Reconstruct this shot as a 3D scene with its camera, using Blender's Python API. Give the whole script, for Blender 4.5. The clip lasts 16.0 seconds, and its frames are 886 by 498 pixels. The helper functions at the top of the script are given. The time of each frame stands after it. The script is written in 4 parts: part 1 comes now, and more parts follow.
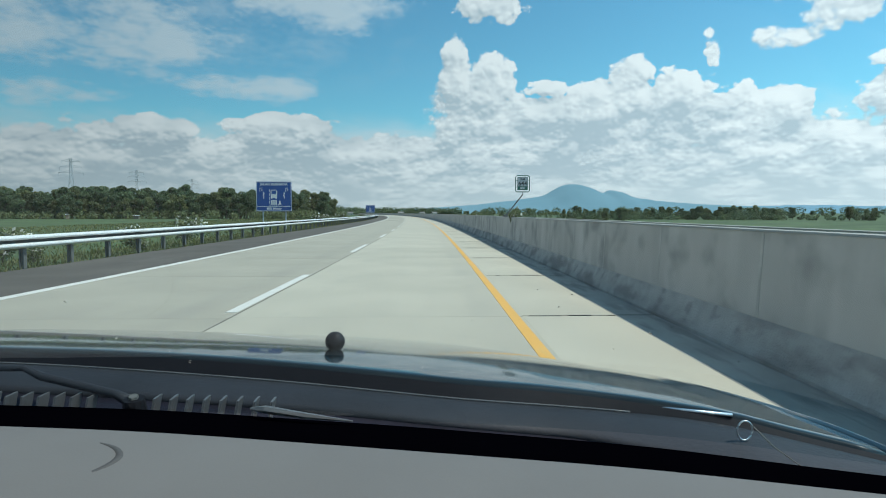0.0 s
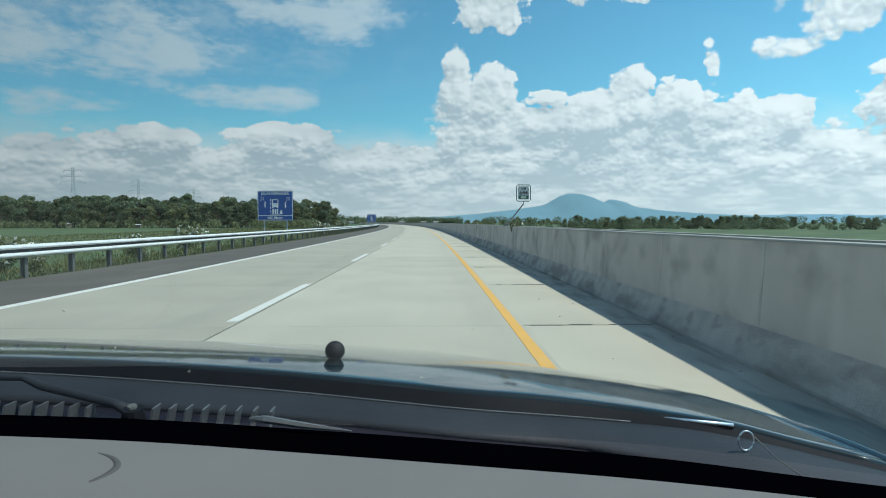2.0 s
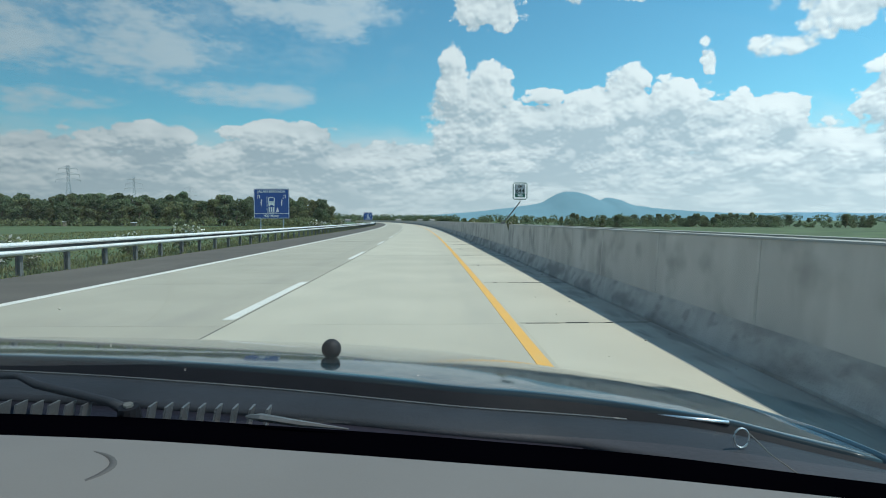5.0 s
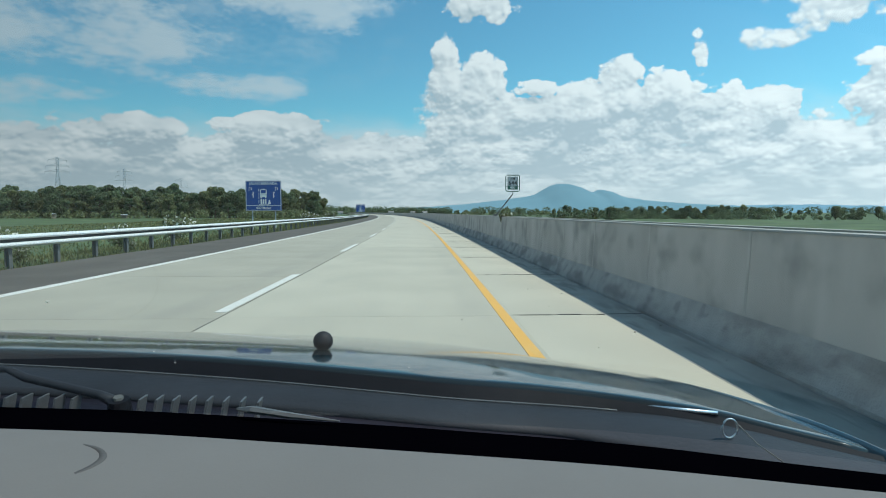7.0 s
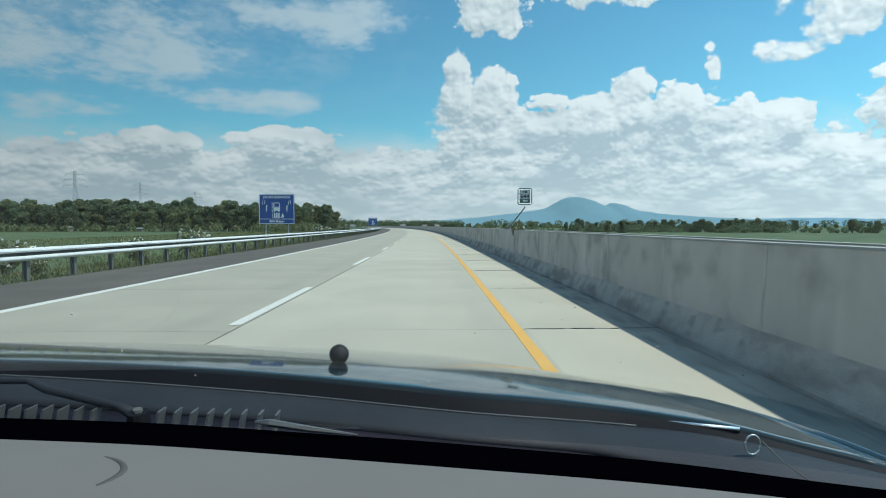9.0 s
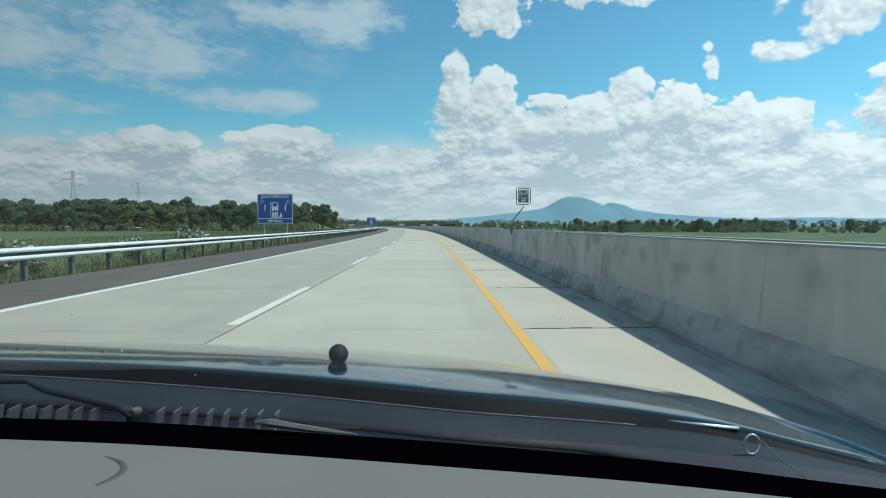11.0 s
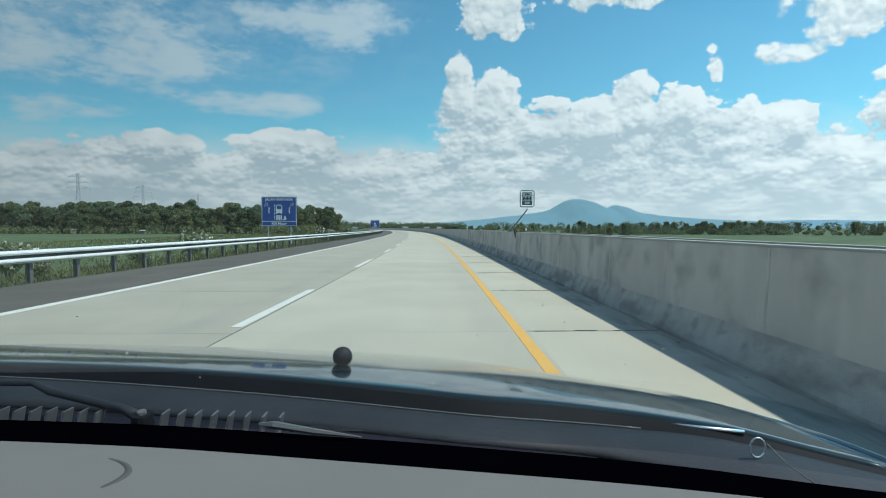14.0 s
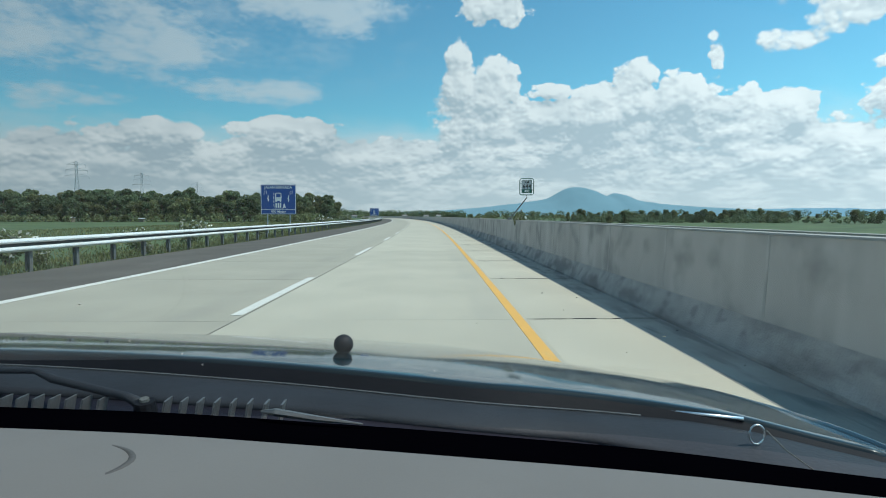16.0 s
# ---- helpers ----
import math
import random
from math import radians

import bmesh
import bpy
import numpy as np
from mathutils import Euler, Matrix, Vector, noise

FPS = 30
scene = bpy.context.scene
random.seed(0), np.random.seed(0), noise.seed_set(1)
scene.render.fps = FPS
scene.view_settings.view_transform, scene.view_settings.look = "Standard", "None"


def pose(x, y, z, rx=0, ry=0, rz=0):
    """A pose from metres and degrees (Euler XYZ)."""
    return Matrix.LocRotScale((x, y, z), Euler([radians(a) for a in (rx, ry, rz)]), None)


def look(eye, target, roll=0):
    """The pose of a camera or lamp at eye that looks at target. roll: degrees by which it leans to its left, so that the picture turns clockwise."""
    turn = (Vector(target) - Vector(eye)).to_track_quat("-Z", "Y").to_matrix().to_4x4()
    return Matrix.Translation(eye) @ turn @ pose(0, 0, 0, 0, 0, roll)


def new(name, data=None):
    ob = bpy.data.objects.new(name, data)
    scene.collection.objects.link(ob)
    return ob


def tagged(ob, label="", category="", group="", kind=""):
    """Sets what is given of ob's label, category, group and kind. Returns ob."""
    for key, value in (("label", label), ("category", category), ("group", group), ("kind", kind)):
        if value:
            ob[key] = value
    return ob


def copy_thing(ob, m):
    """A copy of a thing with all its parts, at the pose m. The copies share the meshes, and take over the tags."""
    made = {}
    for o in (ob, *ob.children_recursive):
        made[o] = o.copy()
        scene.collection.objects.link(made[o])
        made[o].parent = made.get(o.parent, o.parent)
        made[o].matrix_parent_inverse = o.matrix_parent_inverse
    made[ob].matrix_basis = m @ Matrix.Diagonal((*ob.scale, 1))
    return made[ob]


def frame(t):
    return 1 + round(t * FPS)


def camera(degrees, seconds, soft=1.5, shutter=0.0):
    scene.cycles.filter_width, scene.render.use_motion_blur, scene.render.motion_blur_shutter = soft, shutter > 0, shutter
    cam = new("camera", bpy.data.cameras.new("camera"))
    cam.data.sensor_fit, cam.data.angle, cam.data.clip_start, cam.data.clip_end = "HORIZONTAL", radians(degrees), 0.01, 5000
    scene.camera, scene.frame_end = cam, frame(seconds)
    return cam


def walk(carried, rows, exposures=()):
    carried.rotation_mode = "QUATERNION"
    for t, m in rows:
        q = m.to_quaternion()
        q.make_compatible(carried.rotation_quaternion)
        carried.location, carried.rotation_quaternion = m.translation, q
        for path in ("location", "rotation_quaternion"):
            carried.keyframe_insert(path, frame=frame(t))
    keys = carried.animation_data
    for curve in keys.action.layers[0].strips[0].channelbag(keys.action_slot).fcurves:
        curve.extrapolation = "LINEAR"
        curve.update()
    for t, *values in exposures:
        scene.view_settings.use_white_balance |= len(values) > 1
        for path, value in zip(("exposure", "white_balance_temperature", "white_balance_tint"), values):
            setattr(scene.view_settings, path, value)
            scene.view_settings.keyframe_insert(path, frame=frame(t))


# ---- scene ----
# Camera: hand-held on the driver's side behind the windscreen, t, x, pitch, yaw
EYE_Z = 1.30
PATH = [
    (0, -0.0020, -3.37, -2.14),
    (0.5, -0.0010, -1.37, -2.66),
    (1, 0.0000, -1.45, -2.73),
    (1.5, 0.0010, -2.31, -2.42),
    (2, 0.0000, -2.51, -2.04),
    (2.5, -0.0010, -1.97, -2.68),
    (3, -0.0020, -1.74, -2.80),
    (3.5, -0.0025, -2.20, -2.30),
    (4, -0.0020, -2.76, -2.06),
    (4.5, -0.0010, -2.61, -2.16),
    (7, 0.0025, -3.43, -3.04),
    (7.5, 0.0025, -2.17, -2.84),
    (8, 0.0025, -2.67, -2.95),
    (8.5, -0.0015, -3.08, -1.88),
    (9, -0.0060, -2.18, -1.92),
    (11.5, -0.0080, -2.22, -2.07),
    (12, -0.0085, -0.80, -1.75),
    (12.5, -0.0090, -2.35, -1.97),
    (13, -0.0085, -1.79, -1.86),
    (13.5, -0.0085, -1.96, -1.78),
    (14, -0.0085, -1.97, -1.72),
    (14.5, -0.0080, -1.93, -1.69),
    (15, -0.0090, -1.65, -1.51),
    (15.5, -0.0100, -1.82, -2.08),
    (16, -0.0110, -3.09, -1.77),
]
cam = camera(72.0, 16.0, soft=1.0)
walk(cam, [(t, pose(x, 0, EYE_Z, 90 + p, 0, w)) for t, x, p, w in PATH])

# World: clear midday sky with banks of cumulus, high sun over the median
SUN_AZ, SUN_EL = 104.0, 59.5      # degrees clockwise from straight ahead, above the horizon


def build_world():
    w = bpy.data.worlds.new("sky")
    scene.world = w
    w.use_nodes = True
    nt = w.node_tree
    nt.nodes.clear()
    N, L = nt.nodes.new, nt.links.new

    def m(op, a, b=None, c=None, clamp=False):
        n = N("ShaderNodeMath")
        n.operation, n.use_clamp = op, clamp
        for i, v in enumerate((a, b, c)):
            if v is None:
                continue
            if isinstance(v, (int, float)):
                n.inputs[i].default_value = v
            else:
                L(v, n.inputs[i])
        return n.outputs[0]

    def ramp(v, lo, hi, a=0.0, b=1.0, smooth=True):
        n = N("ShaderNodeMapRange")
        n.interpolation_type = "SMOOTHSTEP" if smooth else "LINEAR"
        L(v, n.inputs[0])
        for i, k in ((1, lo), (2, hi), (3, a), (4, b)):
            n.inputs[i].default_value = k
        return n.outputs[0]

    sky = N("ShaderNodeTexSky")
    sky.sky_type, sky.sun_disc = "NISHITA", False
    sky.sun_elevation, sky.sun_rotation = radians(SUN_EL), radians(SUN_AZ)
    sky.air_density, sky.dust_density, sky.ozone_density = 1.0, 0.6, 1.2
    co = N("ShaderNodeTexCoord")
    sep = N("ShaderNodeSeparateXYZ")
    L(co.outputs["Generated"], sep.inputs[0])
    az = m("MULTIPLY", m("ARCTAN2", sep.outputs[0], sep.outputs[1]), 57.2958)
    el = m("MULTIPLY", m("ARCSINE", sep.outputs[2]), 57.2958)

    def lift(dv):
        """Height in the sky, drawn out towards the horizon, where cloud rows close up."""
        e = m("MAXIMUM", m("ADD", el, dv), -2.0)
        return m("ADD", m("MULTIPLY", m("LOGARITHM", m("MULTIPLY_ADD", e, 1 / 3.0, 1.0), math.e), 8.0), m("MULTIPLY", e, 0.5))

    def fbm(du, dv, scale, detail, rough, su=1.0, sv=1.4):
        c = N("ShaderNodeCombineXYZ")
        L(m("MULTIPLY", m("ADD", az, du), su), c.inputs[0])
        L(m("MULTIPLY", lift(dv), sv), c.inputs[1])
        n = N("ShaderNodeTexNoise")
        n.noise_dimensions = "2D"
        n.inputs["Scale"].default_value, n.inputs["Detail"].default_value = scale, detail
        n.inputs["Roughness"].default_value = rough
        L(c.outputs[0], n.inputs["Vector"])
        return m("SUBTRACT", n.outputs[0], 0.5)

    def billow(du, dv, scale):
        c = N("ShaderNodeCombineXYZ")
        L(m("ADD", az, du), c.inputs[0])
        L(m("MULTIPLY", lift(dv), 1.15), c.inputs[1])
        n = N("ShaderNodeTexVoronoi")
        n.voronoi_dimensions, n.feature = "2D", "SMOOTH_F1"
        n.inputs["Scale"].default_value = scale
        n.inputs["Detail"].default_value = 1.5
        n.inputs["Roughness"].default_value = 0.6
        n.inputs["Smoothness"].default_value = 0.35
        L(c.outputs[0], n.inputs["Vector"])
        return m("SUBTRACT", 0.5, n.outputs[0])

    # standing heaps that rise from the bank: azimuth, top, half width, rounding, in degrees
    towers = [
        (3.4, 16.0, 1.7, 3.0), (6.6, 15.2, 2.6, 3.6), (5.2, 12.4, 5.0, 3.0), (12.2, 10.8, 4.4, 2.2), (16.0, 12.3, 3.2, 3.0), (19.0, 13.8, 2.6, 3.4),
        (22.8, 12.5, 4.0, 3.4), (27.8, 11.0, 3.6, 3.0), (31.0, 11.2, 2.4, 3.4), (40.3, 12.3, 4.6, 4.2), (-12.0, 9.2, 6.0, 1.8), (-23.5, 8.5, 4.5, 1.6),
    ]
    # clouds that float free: azimuth, elevation, half width, half height
    heaps = [
        (6.6, 19.0, 3.8, 2.6), (17.0, 20.2, 5.8, 1.7), (25.7, 13.6, 1.0, 1.5), (25.3, 14.8, 0.7, 0.8), (30.8, 13.9, 2.9, 1.1),
        (36.6, 17.0, 7.6, 3.4), (37.6, 11.7, 1.3, 0.8), (11.8, 11.2, 2.2, 0.9),
    ]
    puffs = [(-14.1, 10.9, 6.4, 1.3), (-30.4, 9.6, 4.0, 1.2), (-27.0, 15.0, 11.0, 4.0), (-9.5, 18.2, 8.0, 2.2)]

    def stand(du, dv, rows):
        best = None
        for a, e, ra, r in rows:
            p = m("DIVIDE", m("SUBTRACT", m("ADD", az, du), a), ra)
            q = m("MAXIMUM", m("DIVIDE", m("SUBTRACT", m("ADD", el, dv), e - r), r), 0.0)
            d = m("SUBTRACT", 1.0, m("ADD", m("MULTIPLY", p, p), m("MULTIPLY", q, q)))
            best = d if best is None else m("MAXIMUM", best, d)
        return m("MAXIMUM", best, -3.0)

    def heap(du, dv, rows):
        best = None
        for a, e, ra, re in rows:
            p = m("DIVIDE", m("SUBTRACT", m("ADD", az, du), a), ra)
            q = m("DIVIDE", m("SUBTRACT", m("ADD", el, dv), e), re)
            d = m("SUBTRACT", 1.0, m("ADD", m("MULTIPLY", p, p), m("MULTIPLY", q, q)))
            best = d if best is None else m("MAXIMUM", best, d)
        return m("MAXIMUM", best, -3.0)

    def density(du, dv):
        # the low bank along the horizon, ragged at its top
        bank = m("MULTIPLY", m("SUBTRACT", ramp(az, -3.0, 5.0, 7.4, 8.4), m("ADD", el, dv)), 0.70)
        far = m("SUBTRACT", m("ABSOLUTE", az), 48.0)           # scattered cumulus outside the view
        scatter = m("ADD", m("MULTIPLY", fbm(du, dv, 0.035, 2, 0.5), 5.0), -0.55)
        scatter = m("ADD", scatter, m("MULTIPLY", m("MINIMUM", m("MULTIPLY", far, 0.12), 0.0), 3.0))
        d = m("MAXIMUM", m("MAXIMUM", bank, heap(du, dv, heaps)), m("MAXIMUM", scatter, m("MULTIPLY", stand(du, dv, towers), 1.7)))
        d = m("ADD", m("MINIMUM", d, 1.4), 0.16)
        d = m("ADD", d, m("MULTIPLY", fbm(du, dv, 0.22, 8, 0.62), 1.9))
        d = m("ADD", d, m("MULTIPLY", fbm(du + 7, dv, 0.62, 4, 0.6), 0.6))
        d = m("ADD", d, m("MULTIPLY", billow(du, dv, 0.38), 0.95))
        return m("ADD", d, m("MULTIPLY", knobs(du, dv), 0.27))

    def knobs(du, dv):
        """The small cauliflower heads on a cloud."""
        return m("ADD", billow(du + 2, dv, 1.05), m("MULTIPLY", billow(du + 5, dv, 2.3), 0.32))

    here = density(0, 0)
    up = density(0.30, 0.85)
    edge = ramp(fbm(-4, 3, 0.09, 3, 0.5), -0.12, 0.12, 0.26, 0.62)
    mask = ramp(m("DIVIDE", m("SUBTRACT", here, 0.02), edge), 0.0, 1.0)
    small = m("SUBTRACT", knobs(0, 0), knobs(0.10, 0.24))
    relief = ramp(m("ADD", m("SUBTRACT", here, up), m("MULTIPLY", small, 0.75)), -1.10, 0.72, 0.0, 1.0, False)
    patch = ramp(fbm(5, 2, 0.16, 6, 0.58, 0.8, 1.7), -0.12, 0.16, 0.05, 0.66)
    low = ramp(el, 12.5, 6.0, 0.15, 1.0)
    deep = m("MULTIPLY", patch, low)
    # thin veil and soft puffs on the far side from the sun
    veil_n = fbm(0, 0, 0.17, 9, 0.72, 0.8, 1.9)
    veil = m("MULTIPLY", ramp(veil_n, -0.12, 0.28), m("MULTIPLY", ramp(az, 4, -12), ramp(el, 10.0, 15)))
    soft = ramp(m("ADD", heap(0, 0, puffs), m("MULTIPLY", fbm(3, 1, 0.20, 9, 0.68, 0.7, 1.8), 5.0)), -0.35, 1.25, 0.0, 0.80)
    layer = ramp(m("ADD", el, m("MULTIPLY", fbm(9, 4, 0.15, 5, 0.6, 0.6, 1.8), 6.0)), 9.5, 4.5, 0.0, 0.92)
    thin = m("MAXIMUM", m("MAXIMUM", m("MULTIPLY", veil, 0.42), soft), layer)

    bright = N("ShaderNodeMix")
    bright.data_type = "RGBA"
    L(m("SUBTRACT", relief, deep), bright.inputs[0])
    bright.clamp_factor = True
    bright.inputs[6].default_value = (0.42, 0.535, 0.60, 1)
    bright.inputs[7].default_value = (0.79, 0.86, 0.88, 1)
    blue = N("ShaderNodeMix")
    blue.data_type, blue.blend_type = "RGBA", "MULTIPLY"
    blue.inputs[0].default_value = 1.0
    L(sky.outputs[0], blue.inputs[6])
    blue.inputs[7].default_value = (SKY_K * 0.50, SKY_K * 0.98, SKY_K * 0.97, 1)
    mix1 = N("ShaderNodeMix")
    mix1.data_type = "RGBA"
    L(thin, mix1.inputs[0])
    L(blue.outputs[2], mix1.inputs[6])
    mix1.inputs[7].default_value = (0.58, 0.70, 0.76, 1)
    mix2 = N("ShaderNodeMix")
    mix2.data_type = "RGBA"
    L(mask, mix2.inputs[0])
    L(mix1.outputs[2], mix2.inputs[6])
    L(bright.outputs[2], mix2.inputs[7])
    # pale air near the horizon
    mix3 = N("ShaderNodeMix")
    mix3.data_type = "RGBA"
    L(ramp(el, 6.5, 0.0, 0.0, 0.66), mix3.inputs[0])
    L(mix2.outputs[2], mix3.inputs[6])
    mix3.inputs[7].default_value = (0.53, 0.64, 0.68, 1)
    # the side towards the sun is the brighter one
    side = N("ShaderNodeVectorMath")
    side.operation = "SCALE"
    L(mix3.outputs[2], side.inputs[0])
    L(m("MULTIPLY_ADD", sep.outputs[0], 0.50, 0.955), side.inputs["Scale"])
    bg = N("ShaderNodeBackground")
    bg.inputs[1].default_value = WORLD_K
    L(side.outputs[0], bg.inputs[0])
    out = N("ShaderNodeOutputWorld")
    L(bg.outputs[0], out.inputs[0])


SKY_K, WORLD_K = 0.142, 1.0
build_world()
sun = new("sun", bpy.data.lights.new("sun", "SUN"))
sun.data.energy, sun.data.angle, sun.data.color = 3.3, radians(0.6), (1.0, 0.94, 0.84)
_a, _e = radians(SUN_AZ), radians(SUN_EL)
SUN_FROM = Vector((math.sin(_a) * math.cos(_e), math.cos(_a) * math.cos(_e), math.sin(_e)))
sun.matrix_world = look(SUN_FROM * 50, (0, 0, 0))
scene.view_settings.exposure = 0.0

# ---- materials ----


def mat(name, base, rough=0.7, metal=0.0, vary=0.25, scale=6.0, fine=60.0, bump=0.15, tint=None, stretch=(1, 1, 1),
        coat=0.0, per_object=0.0, stain=None, emit=None, dist=0.01, spec=0.5, blot=None):
    """Base colour with large patches and fine grain, in metres of the object."""
    ma = bpy.data.materials.new(name)
    ma.use_nodes = True
    nt = ma.node_tree
    N, L = nt.nodes.new, nt.links.new
    b = nt.nodes["Principled BSDF"]
    b.inputs["Roughness"].default_value, b.inputs["Metallic"].default_value = rough, metal
    b.inputs["Coat Weight"].default_value = coat
    b.inputs["Specular IOR Level"].default_value = spec
    b.inputs["Coat Roughness"].default_value = 0.06
    co = N("ShaderNodeTexCoord")
    mp = N("ShaderNodeMapping")
    mp.inputs["Scale"].default_value = stretch
    L(co.outputs["Object"], mp.inputs[0])
    big, small = N("ShaderNodeTexNoise"), N("ShaderNodeTexNoise")
    for n, s, d in ((big, scale, 5), (small, fine, 3)):
        n.inputs["Scale"].default_value, n.inputs["Detail"].default_value = s, d
        L(mp.outputs[0], n.inputs["Vector"])
    ad = N("ShaderNodeMath")
    ad.operation = "MULTIPLY_ADD"
    L(small.outputs[0], ad.inputs[0])
    ad.inputs[1].default_value = 0.4
    L(big.outputs[0], ad.inputs[2])
    rg = N("ShaderNodeMapRange")
    L(ad.outputs[0], rg.inputs[0])
    rg.inputs[1].default_value, rg.inputs[2].default_value = 0.42, 1.0
    rg.inputs[3].default_value, rg.inputs[4].default_value = 0.0, 1.0
    mx = N("ShaderNodeMix")
    mx.data_type = "RGBA"
    t = tint or base
    mx.inputs[6].default_value = (*[c * (1 - vary) for c in base], 1)
    mx.inputs[7].default_value = (*[min(1, c * (1 + vary)) for c in t], 1)
    L(rg.outputs[0], mx.inputs[0])
    colour = mx.outputs[2]
    for stain in (stain, blot):
        if not stain:
            continue
        st = N("ShaderNodeTexNoise")
        mp2 = N("ShaderNodeMapping")
        mp2.inputs["Scale"].default_value = stain[1]
        L(co.outputs["Object"], mp2.inputs[0])
        L(mp2.outputs[0], st.inputs["Vector"])
        st.inputs["Scale"].default_value, st.inputs["Detail"].default_value = 1.0, 6
        sr = N("ShaderNodeMapRange")
        sr.interpolation_type = "SMOOTHSTEP"
        L(st.outputs[0], sr.inputs[0])
        sr.inputs[1].default_value, sr.inputs[2].default_value, sr.inputs[4].default_value = stain[2], stain[3], stain[4]
        ms = N("ShaderNodeMix")
        ms.data_type = "RGBA"
        L(sr.outputs[0], ms.inputs[0])
        L(colour, ms.inputs[6])
        ms.inputs[7].default_value = (*stain[0], 1)
        colour = ms.outputs[2]
    if per_object:
        oi = N("ShaderNodeObjectInfo")
        pr = N("ShaderNodeMapRange")
        L(oi.outputs["Random"], pr.inputs[0])
        pr.inputs[3].default_value, pr.inputs[4].default_value = 1 - per_object, 1 + per_object
        hv = N("ShaderNodeHueSaturation")
        L(pr.outputs[0], hv.inputs["Value"])
        L(colour, hv.inputs["Color"])
        colour = hv.outputs[0]
    L(colour, b.inputs["Base Color"])
    if bump:
        bp = N("ShaderNodeBump")
        bp.inputs["Strength"].default_value, bp.inputs["Distance"].default_value = bump, dist
        L(ad.outputs[0], bp.inputs["Height"])
        L(bp.outputs[0], b.inputs["Normal"])
    if emit:
        b.inputs["Emission Color"].default_value = (*emit[:3], 1)
        b.inputs["Emission Strength"].default_value = emit[3]
    return ma


def leaf_mat(name, base, tint, transl=0.5):
    ma = mat(name, base, 0.6, 0, 0.35, 0.35, 3.0, 0.0, tint, per_object=0.18)
    nt = ma.node_tree
    N, L = nt.nodes.new, nt.links.new
    b = nt.nodes["Principled BSDF"]
    g = N("ShaderNodeNewGeometry")
    hv = N("ShaderNodeHueSaturation")
    src = b.inputs["Base Color"].links[0].from_socket
    r = N("ShaderNodeMapRange")
    L(g.outputs["Random Per Island"], r.inputs[0])
    r.inputs[3].default_value, r.inputs[4].default_value = 0.65, 1.4
    L(r.outputs[0], hv.inputs["Value"])
    L(src, hv.inputs["Color"])
    L(hv.outputs[0], b.inputs["Base Color"])
    tr = N("ShaderNodeBsdfTranslucent")
    L(hv.outputs[0], tr.inputs[0])
    mx = N("ShaderNodeMixShader")
    mx.inputs[0].default_value = transl
    L(b.outputs[0], mx.inputs[1])
    L(tr.outputs[0], mx.inputs[2])
    L(mx.outputs[0], nt.nodes["Material Output"].inputs[0])
    return ma


M = {}
for _n, _k in (("slab_left", 0.90), ("slab", 1.11), ("slab_edge", 1.17)):
    M[_n] = mat("pale concrete pavement", (0.480 * _k, 0.440 * _k, 0.350 * _k), 0.85, 0, 0.12, 0.5, 45, 0.25, per_object=0.045,
                stain=((0.39 * _k, 0.362 * _k, 0.30 * _k), (1.1, 0.10, 1), 0.50, 0.78, 0.6), blot=((0.36, 0.335, 0.285), (2.2, 1.1, 1), 0.60, 0.80, 0.5))
M["tar"] = mat("ragged black joint tar", (0.03, 0.03, 0.028), 0.85, 0, 0.3, 8, 60, 0.2)
M["plaster"] = mat("white plastered wall", (0.62, 0.60, 0.56), 0.9, 0, 0.1, 1, 10, 0.1)
M["tiles"] = mat("grey sheet roof", (0.22, 0.21, 0.20), 0.9, 0, 0.2, 1, 10, 0.1)
M["joint"] = mat("dark joint filler", (0.05, 0.05, 0.05), 0.9, 0, 0.3, 4, 40, 0.2)
M["asphalt"] = mat("worn asphalt shoulder", (0.108, 0.094, 0.078), 0.92, 0, 0.22, 0.6, 120, 0.35,
                   stain=((0.18, 0.16, 0.135), (0.7, 0.1, 1), 0.5, 0.75, 0.6))
M["white"] = mat("white road paint", (0.76, 0.735, 0.67), 0.7, 0, 0.10, 3, 70, 0.1,
                 stain=((0.5, 0.49, 0.44), (4, 2, 4), 0.58, 0.75, 0.7))
M["yellow"] = mat("yellow road paint", (0.86, 0.46, 0.10), 0.7, 0, 0.08, 3, 70, 0.1,
                  stain=((0.72, 0.50, 0.20), (4, 1, 4), 0.56, 0.76, 0.7))
M["wall"] = mat("weathered grey concrete", (0.50, 0.485, 0.465), 0.88, 0, 0.16, 1.1, 45, 0.3, stretch=(1, 1, 0.6),
                stain=((0.60, 0.585, 0.56), (1.0, 1.7, 0.30), 0.50, 0.68, 0.65), blot=((0.25, 0.25, 0.243), (1.0, 1.3, 1.5), 0.47, 0.70, 0.75))
M["toe"] = mat("rough concrete toe", (0.43, 0.42, 0.405), 0.92, 0, 0.2, 4.0, 40, 0.7, dist=0.03,
               stain=((0.20, 0.198, 0.192), (2.5, 0.9, 2.2), 0.44, 0.64, 0.8), blot=((0.19, 0.188, 0.183), (3.0, 3.5, 6.0), 0.54, 0.70, 0.5))
# base colour lowered to deepen the wall's cast shadow; the blotches are dirt
M["gutter"] = mat("dirt-blotched concrete darkened for the wall's shadow", (0.38, 0.36, 0.325), 0.95, 0, 0.25, 1.5, 60, 0.3,
                  stain=((0.20, 0.192, 0.178), (5.0, 0.7, 1), 0.48, 0.66, 0.75))
M["cap"] = mat("pale concrete coping", (0.37, 0.355, 0.32), 0.85, 0, 0.2, 1.5, 40, 0.2)
